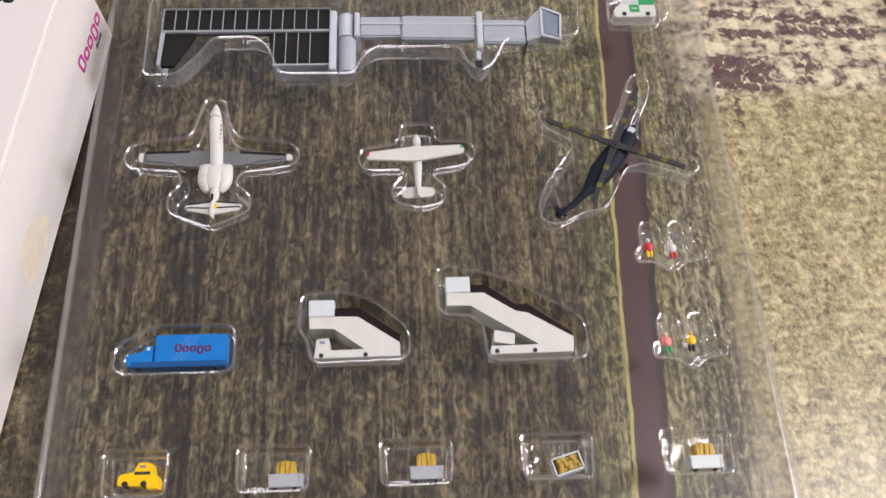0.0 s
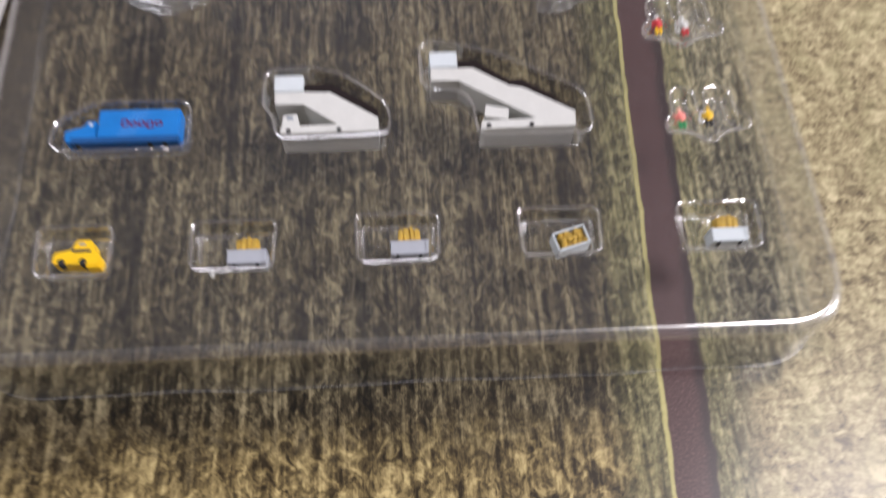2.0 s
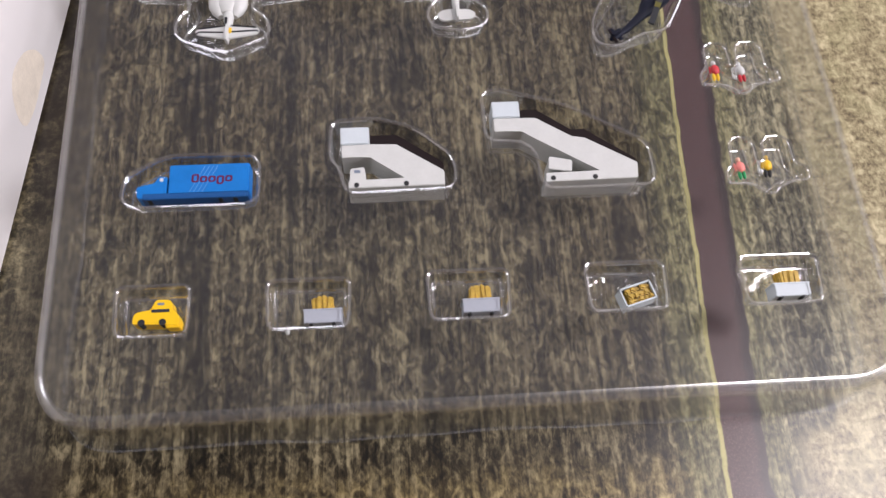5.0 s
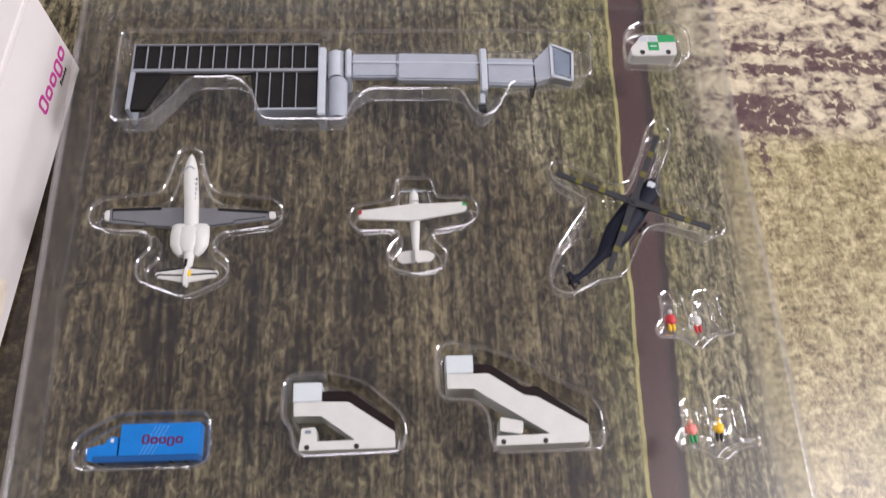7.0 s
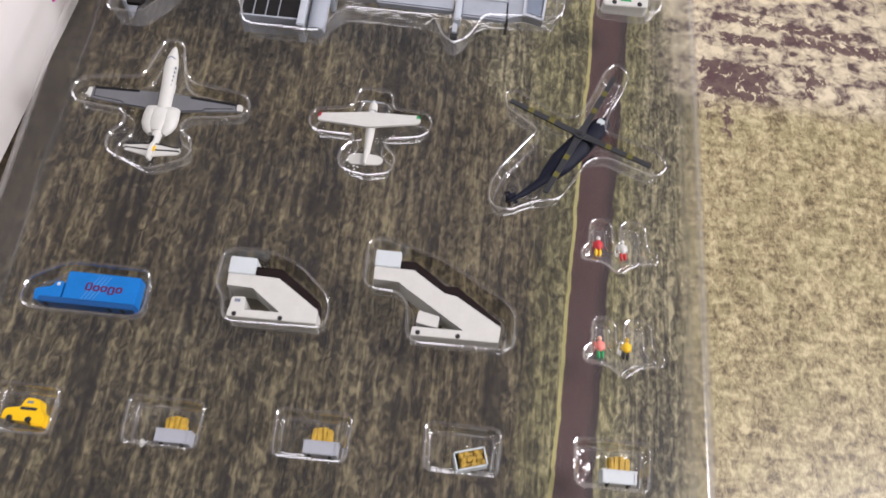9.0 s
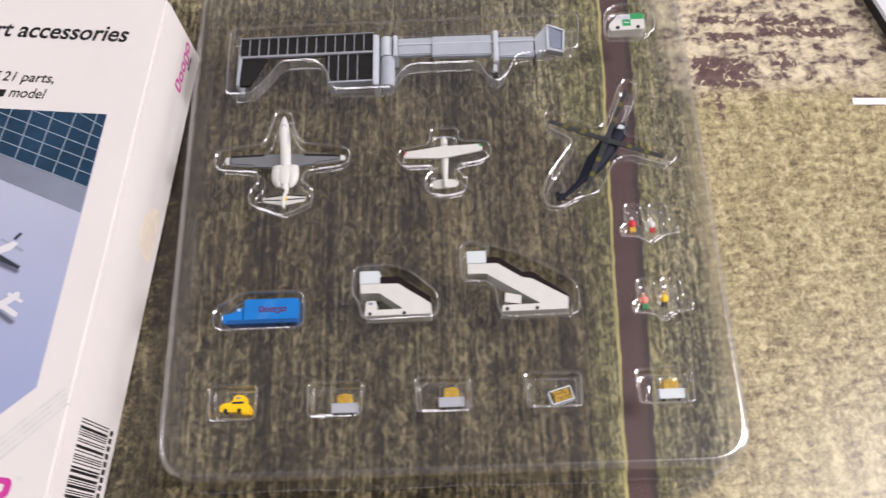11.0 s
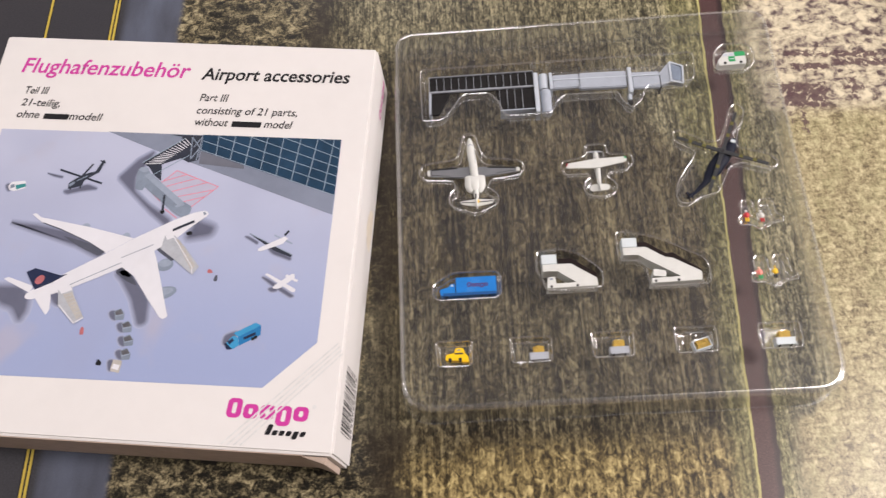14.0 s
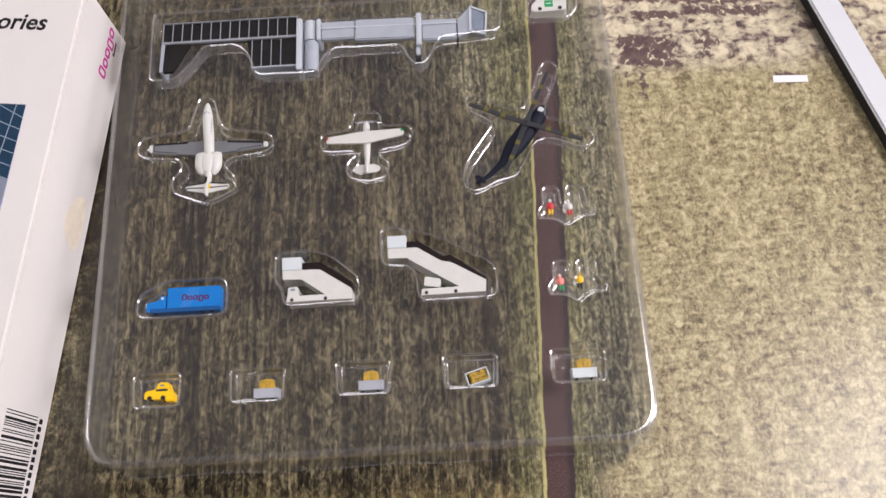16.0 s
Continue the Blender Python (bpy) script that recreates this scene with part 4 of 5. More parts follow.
# ---- miniature figures ----
def figure(x, y, z, legs, torso, top, label, lean=0.0, gleam=False):
    """A tiny painted figure lying on its back: legs, torso, arms and head in one mesh, with optional white blobs for
    highlights beside it.
    """
    bm = bmesh.new()
    for k, pieces in enumerate((
        ((-0.34, -1.45, 0.3, 0.85, 0.42), (0.34, -1.45, 0.3, 0.85, 0.42)),
        ((0.0, 0.0, 0.68, 1.05, 0.6), (-0.72, 0.1, 0.2, 0.8, 0.3), (0.72, 0.1, 0.2, 0.8, 0.3)),
        ((0.0, 1.4, 0.42, 0.46, 0.48),),
        # White blobs shaped like the plastic's highlights next to the torso.
        ((-0.75, 0.85, 0.45, 0.22, 0.3), (-1.2, 0.35, 0.2, 0.55, 0.25), (-1.35, -0.8, 0.2, 0.7, 0.25), (-0.95, -1.1, 0.16, 0.6, 0.2)) if gleam else (),
    )):
        for cx, cy, rx, ry, rz in pieces:
            before = len(bm.faces)
            ball((cx, cy, rz + 0.05), rx, ry, rz, bm, 2)
            bm.faces.ensure_lookup_table()
            for f in bm.faces[before:]:
                f.material_index = k
    bmesh.ops.transform(bm, matrix=Matrix.Translation((x, y, z)) @ Matrix.Rotation(radians(lean), 4, "Z") @ Matrix.Diagonal((1.15, 1.12, 1.0, 1)), verts=bm.verts)
    o = part("figure", bm, None, None, smooth=True, mats=(legs, torso, top, WHITE))
    return tagged(o, label, "figurine", "miniature figures")


figure(50.3, -26.6, 15.4, YELLOW, RED, WHITE, "tiny painted figure in red with yellow legs")
figure(55.4, -27.0, 15.4, RED, WHITE, WHITE, "tiny painted figure in white with red legs, white gleam beside it", 4, True)
figure(51.0, -48.4, 15.4, GREEN, PINK, SKIN, "tiny painted figure in coral with green legs", 4)
figure(56.2, -48.2, 15.4, BLACK, YELLOW, GOLD, "tiny painted figure in yellow with black legs, white gleam beside it", -4, True)

# ---- blue lorry, lying on its side ----
lorry = thing("box_lorry", -48, -49, 14.8, "blue model box lorry with maroon word mark in its pocket", "toy lorry")
lorry.matrix_world = pose(-0.0481, -0.0486, 0.0143)
part("cargo_box", box(-53.9, -39.7, -51.0, -45.2, 14.9, 18.4, 0.18), BLUE, lorry)
part("cab", prism(rounded([(-59.3, -51.6), (-59.6, -49.4), (-57.8, -48.9), (-56.4, -48.7), (-55.8, -47.4), (-54.2, -47.4), (-54.2, -51.6)], 0.35, 3), 15.0, 18.2, 0.15), BLUE, lorry)
part("cab_window", box(-55.5, -54.9, -48.4, -47.7, 18.1, 18.32, 0.05), PALE, lorry)
part("chassis", box(-58.4, -39.8, -51.9, -50.7, 14.8, 18.3, 0.1), DEEPBLUE, lorry)
for x in (-57.2, -44.8, -42.2):
    part("wheel", rod((x, -51.45, 16.0), (x, -51.45, 17.9), 0.6, 16), BLACK, lorry)
rings_of(-50.0, -48.9, 7.4, 1.25, 0.38, 18.43, MAROON, lorry, "word_mark", 0.05)
for k in range(4):
    part("stripe", strip([(-50.2 + k * 0.75, -50.8), (-47.6 + k * 0.75, -45.6)], 0.16, 18.4, None, 0.01), STRIPEBLUE, lorry)


# ---- passenger stairs, lying on their sides ----
def stairs(ox, oy, long, label):
    st = thing("passenger_stairs", ox, oy, 10.7, label, "toy stairs", "passenger stairs")
    z0, z1 = 10.8, 17.2
    if long:
        side = [(5.4, -37.3), (5.4, -40.2), (10.6, -40.2), (12.4, -41.6), (24.6, -49.2), (14.2, -49.2), (14.0, -51.0), (31.2, -50.8), (31.5, -47.6), (22.2, -42.0), (19.8, -41.8), (13.4, -37.4)]
        stepb = [(10.4, -35.5), (13.7, -35.5), (20.0, -40.1), (22.4, -40.0), (31.3, -46.6), (31.4, -47.7), (22.2, -42.1), (19.8, -41.9), (13.4, -37.6), (10.4, -37.5)]
        plat, cab, wheels = (5.3, 10.5, -37.3, -33.8), [(15.1, -45.7), (19.4, -46.6), (19.1, -49.0), (14.8, -48.3)], (15.4, 23.2)
    else:
        side = [(-23.1, -42.0), (-23.0, -44.6), (-17.8, -44.6), (-11.3, -49.3), (-21.8, -49.3), (-21.9, -50.9), (-4.4, -50.8), (-4.4, -47.9), (-13.0, -42.1), (-17.7, -42.0)]
        stepb = [(-17.8, -40.0), (-12.8, -40.0), (-4.4, -46.1), (-4.4, -48.0), (-13.0, -42.3), (-17.8, -42.2)]
        plat, cab, wheels = (-23.2, -17.9, -42.0, -38.4), [(-21.5, -46.8), (-18.9, -46.6), (-18.6, -49.6), (-21.7, -49.6)], (-20.4, -11.4)
    part("side_panel", prism(side, z0, z1, 0.12), WHITE, st)
    part("stairway", prism(stepb, z0 + 0.2, z1 - 0.35), BROWN, st)
    part("platform", box(*plat, z0 + 1.0, z1 + 0.25, 0.15), PALE, st)
    c = part("cab", prism(rounded(cab, 0.35, 3), z0 + 0.3, z1 - 0.2, 0.15), WHITE, st)
    if not long:
        part("cab_window", box(-20.8, -19.7, -47.8, -47.2, z1 - 0.3, z1 - 0.12), PRINTGREY, c)
    for x in wheels:
        part("wheel", rod((x, -50.35, z1 - 1.4), (x, -50.35, z1 + 0.06), 0.48, 14), BLACK, st)
    return st


stairs(-14, -46, False, "short ivory model passenger stairs with dark steps in its pocket").matrix_world = pose(-0.0143, -0.0455, 0.0107)
stairs(18, -44, True, "long ivory model passenger stairs with dark steps in its pocket").matrix_world = pose(0.0178, -0.0435, 0.0107)

# ---- yellow car, lying on its side ----
car = thing("car", -54, -73, 14.0, "small yellow model car in its square pocket", "toy car")
part("body", prism(rounded([(-57.7, -74.8), (-57.6, -73.1), (-57.0, -72.6), (-54.6, -72.2), (-54.0, -70.7), (-53.5, -70.3), (-51.4, -70.4), (-51.0, -70.9), (-50.7, -72.4), (-49.9, -73.0), (-49.4, -74.2), (-49.6, -75.2)], 0.35, 3), 14.1, 16.9, 0.22), YELLOW, car)
part("side_window", box(-54.5, -51.3, -72.75, -72.15, 16.8, 16.98, 0.05), PRINTDARK, car)
part("roof_window", box(-53.5, -52.3, -71.4, -70.9, 16.8, 16.98, 0.05), PRINTGREY, car)
part("bumper", box(-51.9, -49.5, -75.6, -75.0, 14.2, 16.7, 0.15), YELLOW, car)
for x in (-56.1, -52.4):
    part("wheel", rod((x, -74.6, 15.2), (x, -74.6, 17.02), 0.62, 16), BLACK, car)


car.matrix_world = pose(-0.0550, -0.0726, 0.0143) @ Matrix.Diagonal((0.94, 0.93, 1, 1))


# ---- baggage carts ----
def luggage(parent, x0, x1, y0, y1, z0, z1, seed):
    """A moulded heap of upright cases: narrow ridges of uneven height, lower at the ends."""
    rnd = random.Random(seed)
    part("luggage_bed", box(x0 + 0.15, x1 - 0.15, y0 - 0.2, y0 + (y1 - y0) * 0.5, z0, z1 - 0.5, 0.3), GOLD, parent)
    edges = [x0 + 0.1]
    while edges[-1] < x1 - 0.9:
        edges.append(min(edges[-1] + rnd.uniform(0.65, 1.15), x1 - 0.1))
    for a, b in zip(edges, edges[1:]):
        u = ((a + b) / 2 - x0) / (x1 - x0)
        top = y0 + (y1 - y0) * (1 - 0.25 * abs(2 * u - 1) ** 2.2)
        for zz, cut in ((z1, rnd.uniform(0.15, 0.5)), (z1 - 1.25, rnd.uniform(-0.1, 0.25))):
            zz += rnd.uniform(-0.25, 0.05)
            part("suitcase", box(a - 0.06, b + 0.06, y0 - 0.2, top - cut, zz - 1.3, zz, 0.24, turn=rnd.uniform(-7, 7)), GOLD, parent)


CARTGREY = plain("cart_grey_plastic", (0.36, 0.38, 0.42), 0.4, vary=0.06)


def cart(x, y, tub, label, seed):
    c = thing("baggage_cart", x, y, 14.0, label, "toy cart", "baggage carts")
    z0, z1 = 14.1, 17.7
    part("tub", box(x - 3.15, x + 3.15, y - 1.2, y + 1.2, z0, z1, 0.12), tub, c)
    part("rim", box(x - 3.3, x + 3.3, y + 0.95, y + 1.25, z0, z1 + 0.1, 0.06), tub, c)
    for sx in (-2.9, 2.9):
        part("corner_post", box(x + sx - 0.2, x + sx + 0.2, y - 1.1, y + 1.2, z1 - 0.1, z1 + 0.14, 0.05), tub, c)
    for sx in (-2.0, 1.8):
        part("wheel", rod((x + sx, y - 1.25, z1 - 2.0), (x + sx, y - 1.25, z1 - 0.2), 0.32, 12), BLACK, c)
    luggage(c, x - 1.9, x + 2.0, y + 1.2, y + 4.1, z0 + 0.3, z1 - 0.1, seed)
    return c


first = cart(-26.9, -74.4, CARTGREY, "grey model baggage cart with ochre luggage in its pocket", 3)
part("drawbar", ball((-33.2, -75.6, 14.0), 0.45, 0.8, 0.9), WHITE, first)
cart(0.0, -73.8, CARTGREY, "grey model baggage cart with ochre luggage in its pocket", 8)
cart(54.6, -73.5, PALE, "white model baggage cart with ochre luggage in its pocket", 14)
tip = thing("baggage_cart", 27.4, -72.9, 14.0, "grey model baggage cart tipped up to show ochre luggage", "toy cart", "baggage carts", turn=16)
for name, b in (("side", (-2.95, 2.95, -1.75, -1.45)), ("side", (-2.95, 2.95, 1.45, 1.75)), ("end", (-2.95, -2.65, -1.75, 1.75)), ("end", (2.65, 2.95, -1.75, 1.75))):
    part(name, box(*b, 0.1, 3.4, 0.06), PALE, tip)
part("bed", box(-2.8, 2.8, -1.6, 1.6, 0.1, 1.0), PRINTDARK, tip)
rnd = random.Random(5)
part("luggage_bed", box(-2.1, 2.6, -1.45, 1.45, 0.9, 2.2, 0.3), GOLD, tip)
for i in range(5):
    for j in range(3):
        cx, cy = -1.5 + i * 0.95 + 0.3 * (j % 2), -0.95 + j * 0.95
        part("suitcase", box(cx - 0.62, cx + 0.62, cy - 0.5, cy + 0.5, 1.2, 3.1 + rnd.uniform(-0.35, 0.35), 0.28, turn=rnd.uniform(-35, 35)), GOLD, tip)

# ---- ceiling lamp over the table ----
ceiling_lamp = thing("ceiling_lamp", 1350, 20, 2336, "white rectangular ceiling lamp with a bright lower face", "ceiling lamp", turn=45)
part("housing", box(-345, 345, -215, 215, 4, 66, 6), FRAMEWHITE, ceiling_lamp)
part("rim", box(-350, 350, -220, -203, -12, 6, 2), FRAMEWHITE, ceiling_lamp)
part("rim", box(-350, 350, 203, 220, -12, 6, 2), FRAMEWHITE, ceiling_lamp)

# ---- packaging box ----
BW, BH, BT = 149.5, 152.5, 29.4
TURN = -6.0
CA, SA = math.cos(radians(TURN)), math.sin(radians(TURN))
CX, CY = -80.3 - CA * BW / 2 + SA * BH / 2, 45.6 - SA * BW / 2 - CA * BH / 2

pack = thing("packaging_box", CX, CY, 0.0, "white printed cardboard model box with airport photograph, lying on the mat", "box", turn=TURN)
part("carton", prism([(-75.4, -BH / 2), (77.0, -BH / 2), (75.3, 77.0), (-75.6, 80.6)], 0.1, BT, 0.9), CARD, pack)
Z1 = BT + 0.05
photo = part("photograph", prism([(-65.6, 37.6), (66.2, 36.6), (67.2, -40.1), (51.2, -56.1), (-64.4, -57.0)], Z1 - 0.3, Z1), LILAC, pack, "lilac printed photograph of an airport apron")


NEXT = itertools.count()


def printed(name, pts, material, layer=0):
    z = Z1 + layer * 0.03 + (next(NEXT) % 11) * 0.0024
    return part(name, prism(pts, z - 0.02, z), material, photo)


def inked(name, pts, width, material, layer):
    return part(name, strip(pts, width, Z1 + layer * 0.03 + (next(NEXT) % 11) * 0.0024 - 0.02, None, 0.02), material, photo)


def soft(pts, blur):
    """A printed shadow with a soft edge, in steps of tone."""
    pts = dense(rounded(pts, 1.2, 3), 1.0)
    lift = (next(NEXT) % 9) * 0.0003
    for k, m in enumerate(SHADES):
        z = Z1 + 0.004 + k * 0.003 + lift
        part("printed_shadow", prism(inset(pts, -blur * (1.5 - k * 0.32)), z - 0.02, z), m, photo)


# terminal building
printed("printed_forecourt", [(-22.9, 37.5), (13.7, 37), (14.1, 30.5), (66.3, 13.8), (66.4, 6.4), (10.4, 25.7), (-3.3, 30.1)], PLINTH, 1)
printed("printed_forecourt_shade", [(14.3, 30.5), (31.5, 24.9), (31.7, 23.4), (14.4, 25)], PLINTHDARK, 2)
printed("printed_facade", [(13.7, 37.2), (66.1, 36.6), (66.3, 13.8), (14.1, 30.5)], TEAL, 2)
inked("printed_mullion", [(13.7, 37.2), (14.1, 30.5)], 0.30, GRIDLINE, 3)
inked("printed_mullion", [(19.9, 37.1), (20.2, 28.5)], 0.30, GRIDLINE, 3)
inked("printed_mullion", [(26.3, 37), (25.9, 26.8)], 0.30, GRIDLINE, 3)
inked("printed_mullion", [(32.4, 36.9), (31.7, 24.9)], 0.30, GRIDLINE, 3)
inked("printed_mullion", [(38.6, 36.9), (37.8, 23)], 0.30, GRIDLINE, 3)
inked("printed_mullion", [(44.6, 36.8), (43.9, 20.9)], 0.30, GRIDLINE, 3)
inked("printed_mullion", [(51, 36.8), (49.9, 19)], 0.30, GRIDLINE, 3)
inked("printed_mullion", [(57.4, 36.7), (55.6, 17.1)], 0.30, GRIDLINE, 3)
inked("printed_mullion", [(63.5, 36.7), (62, 15.2)], 0.30, GRIDLINE, 3)
for a, b in (((14.4, 34.6), 17.8), ((19.8, 36.5), 21.6), ((32.1, 36.7), 25.2), ((44.7, 36.8), 28.9), ((57.6, 36.8), 32.5), ((14.0, 30.8), 14.0)):
    inked("printed_transom", [a, (66.2, b)], 0.26, GRIDLINE, 3)
printed("printed_tower", [(1.7, 36.9), (14, 36.8), (13.8, 26.5), (10.4, 25.3), (7.7, 27), (8.8, 31.7), (5.7, 35.7)], PRINTDARK, 3)
inked("printed_lattice", [(13.8, 36.5), (13.2, 26.4)], 0.45, PRINTGREY, 4)
inked("printed_lattice", [(10, 36), (10.9, 26.8)], 0.45, PRINTGREY, 4)
inked("printed_lattice", [(10, 36), (13.6, 31.6)], 0.45, PRINTGREY, 4)
inked("printed_lattice", [(13.6, 31.6), (11, 27)], 0.45, PRINTGREY, 4)
inked("printed_lattice", [(1.8, 36.5), (3.2, 33.1)], 0.45, PRINTGREY, 4)
inked("printed_lattice", [(1.8, 36.5), (6.1, 35.8)], 0.45, PRINTGREY, 4)
inked("printed_lattice", [(13.8, 36.3), (11.2, 31.8)], 0.45, PRINTGREY, 4)
# passenger bridge
soft([(-14.6, 18.3), (-8.6, 26), (-3.2, 29.8), (-5.1, 24.5), (-8.4, 19.5), (-7.5, 13.2), (-1, 7.8), (8.3, 2), (7.5, -0.4), (0.3, 5), (-9, 13.2)], 0.9)
printed("printed_hatching_ground", [(1.9, 16.8), (6.8, 21.9), (23.4, 15.9), (14.5, 7.1)], LILACPINK, 1)
for a, b in (((2.5, 17.4), (11.0, 20.5)), ((4.2, 15.4), (14.9, 19.0)), ((6.1, 13.2), (19.0, 17.4)), ((8.7, 11.3), (21.8, 14.5)), ((11.6, 9.4), (19.4, 11.8)), ((1.9, 16.8), (6.8, 21.9)), ((6.8, 21.9), (23.4, 15.9)), ((23.4, 15.9), (14.5, 7.1)), ((-2.5, 14.1), (3.0, 9.3)), ((5.3, 6.4), (10.5, 2.9))):
    inked("printed_hatch_line", [a, b], 0.34, ROSE, 2)
printed("printed_gallery", [(-7, 24.7), (7.3, 35.5), (10.1, 32.9), (10.2, 28.2), (5.6, 26.3), (0.6, 24.3), (1.6, 17.6), (-1.6, 19.8), (-4, 23)], PRINTDARK, 3)
inked("printed_slat", [(-5.6, 24.3), (0.3, 24.7)], 0.28, PRINTWHITE, 4)
inked("printed_slat", [(-4.6, 25.1), (1, 25.3)], 0.28, PRINTWHITE, 4)
inked("printed_slat", [(-3.7, 25.9), (1.7, 25.8)], 0.28, PRINTWHITE, 4)
inked("printed_slat", [(-2.8, 26.7), (2.4, 26.4)], 0.28, PRINTWHITE, 4)
inked("printed_slat", [(-1.9, 27.4), (3, 27)], 0.28, PRINTWHITE, 4)
inked("printed_slat", [(-0.9, 28.2), (3.8, 27.6)], 0.28, PRINTWHITE, 4)
inked("printed_slat", [(-0, 29), (4.4, 28.1)], 0.28, PRINTWHITE, 4)
inked("printed_slat", [(0.9, 29.8), (5.1, 28.7)], 0.28, PRINTWHITE, 4)
inked("printed_slat", [(1.8, 30.6), (5.8, 29.3)], 0.28, PRINTWHITE, 4)
inked("printed_slat", [(2.8, 31.3), (6.5, 29.9)], 0.28, PRINTWHITE, 4)
inked("printed_slat", [(3.7, 32.1), (7.3, 30.4)], 0.28, PRINTWHITE, 4)
inked("printed_slat", [(4.6, 32.9), (7.9, 31)], 0.28, PRINTWHITE, 4)
inked("printed_slat", [(5.5, 33.7), (8.7, 31.6)], 0.28, PRINTWHITE, 4)
inked("printed_slat", [(6.4, 34.5), (9.3, 32.2)], 0.28, PRINTWHITE, 4)
inked("printed_slat", [(7.4, 35.3), (10, 32.7)], 0.28, PRINTWHITE, 4)
inked("printed_rail", [(-7, 24.7), (7.4, 35.5)], 0.35, GRIDLINE, 4)
inked("printed_rail", [(-2, 19.8), (10.1, 28.3)], 0.3, GRIDLINE, 4)
printed("printed_rotunda", rounded([(-8.1, 20.7), (-7.5, 22.7), (-4.1, 22.5), (-2.9, 20), (-4.4, 13.3), (-7.4, 13.8)], 0.8, 3), PRINTGREY, 4)
printed("printed_rotunda_top", rounded([(-7.7, 21.8), (-6.8, 23), (-4.3, 22.7), (-3.6, 21.4), (-5.6, 20.6)], 0.6, 3), STEEL, 5)
printed("printed_tunnel", [(-5, 19.4), (-3.1, 20.7), (12.1, 9.1), (10.5, 7.5)], STEEL, 5)
printed("printed_tunnel_side", [(-5, 19.4), (10.5, 7.5), (8.7, 5.1), (-4.7, 15.4)], PRINTGREY, 4)
printed("printed_cab", rounded([(8.5, 7.4), (11.8, 9.5), (15.2, 7.6), (15, 4.6), (12.2, 3.2), (8.5, 5.3)], 0.8, 3), PRINTGREY, 6)
printed("printed_cab_top", [(8.8, 7.6), (11.6, 9.3), (12.4, 8.1), (9.6, 7)], STEEL, 7)
inked("printed_leg", [(4.2, 11.9), (4.7, 5.4)], 0.8, PRINTDARK, 6)
printed("printed_wheel", rounded([(3.6, 5.4), (5, 6.1), (5.8, 5), (4.6, 4.1)], 0.5, 3), INK, 7)
# helicopter and van
soft([(-42.9, 19.4), (-36, 18.1), (-36.1, 17.4), (-39.5, 18)], 0.3)
soft([(-34.6, 12.2), (-30.5, 13.2), (-25.6, 15.2), (-21.3, 13.5), (-28, 12.3), (-33, 10.9)], 0.5)
printed("printed_helicopter", rounded([(-32.9, 13), (-33.1, 15.6), (-30.1, 17.9), (-26.7, 19.8), (-24.1, 20.5), (-22.2, 25.4), (-21.2, 25.2), (-22.5, 20.2), (-24.2, 19.1), (-27.4, 16.8), (-27.8, 14.6), (-30.3, 13.6)], 0.5, 3), PRINTDARK, 2)
inked("printed_rotor", [(-37.7, 20.8), (-20.4, 15.7)], 0.75, PRINTDARK, 3)
inked("printed_rotor", [(-25.6, 23.5), (-29.5, 17.1)], 0.7, PRINTDARK, 3)
inked("printed_wheel_strut", [(-31.6, 14.2), (-32.0, 12.6)], 0.5, PRINTDARK, 3)
inked("printed_wheel_strut", [(-28.6, 15.2), (-28.2, 13.4)], 0.5, PRINTDARK, 3)
printed("printed_canopy", [(-32.8, 14.9), (-31.2, 16.2), (-30.7, 15.4), (-32.3, 14.0)], PRINTGREY, 3)
inked("printed_cowl", [(-30.2, 16.4), (-26.6, 18.6)], 0.4, PRINTGREY, 3.5)
inked("printed_tail_rotor", [(-23.2, 25.1), (-20.9, 24.1)], 0.5, PRINTDARK, 3)
soft([(-57.3, 14), (-55.1, 14.7), (-55, 11.1), (-56.3, 12)], 0.4)
printed("printed_van", rounded([(-55.3, 15.1), (-49.9, 15.9), (-48.9, 12.9), (-53.1, 11.4), (-55.2, 11.8), (-56, 13.4)], 0.5, 3), PRINTWHITE, 2)
printed("printed_van_band", [(-53.3, 13.9), (-49.5, 14.7), (-49.1, 13.4), (-52.6, 12.1)], TEALGREEN, 3)
printed("printed_van_window", [(-55.3, 13.9), (-53.8, 14.3), (-53.3, 13.1), (-55, 12.4)], PRINTGREY, 3)
# airliner
soft([(-51.2, -0.9), (-40.5, -1.8), (-30.2, -3.6), (-19.4, -7.8), (-13, -11.2), (-15.2, -13.1), (-23.6, -9.2), (-33.3, -6.5), (-43.2, -3.5)], 1)
printed("printed_shadow", rounded([(-30.1, -5.4), (-19.3, -8.1), (-13, -11.2), (-14.8, -12.9), (-22.7, -9.6)], 1.2, 3), SHADEDARK, 2)
soft([(-7.1, -19.1), (-4.8, -16.4), (-0.4, -19.6), (6.7, -27.9), (7.4, -36.3), (4.8, -37.3), (0.5, -27.8), (-4.5, -21.3)], 1)
printed("printed_shadow", rounded([(-7.7, -18.3), (-5.2, -16.4), (-0.4, -20.4), (1.8, -23.3), (-2.8, -21.6)], 1, 3), SHADEDARK, 2)
soft([(-50.6, -25.6), (-39.6, -25.2), (-36.2, -29.1), (-36, -34.3), (-37.6, -37.8), (-41.2, -33.1), (-45.9, -31.8), (-49.8, -28.3)], 1.4)
soft([(-29, -27.6), (-25.8, -26.9), (-24.5, -31.8), (-27.2, -30.5)], 0.8)
soft([(18, 2.3), (25, 0.1), (24.1, -3), (15.6, -4.9)], 1.4)
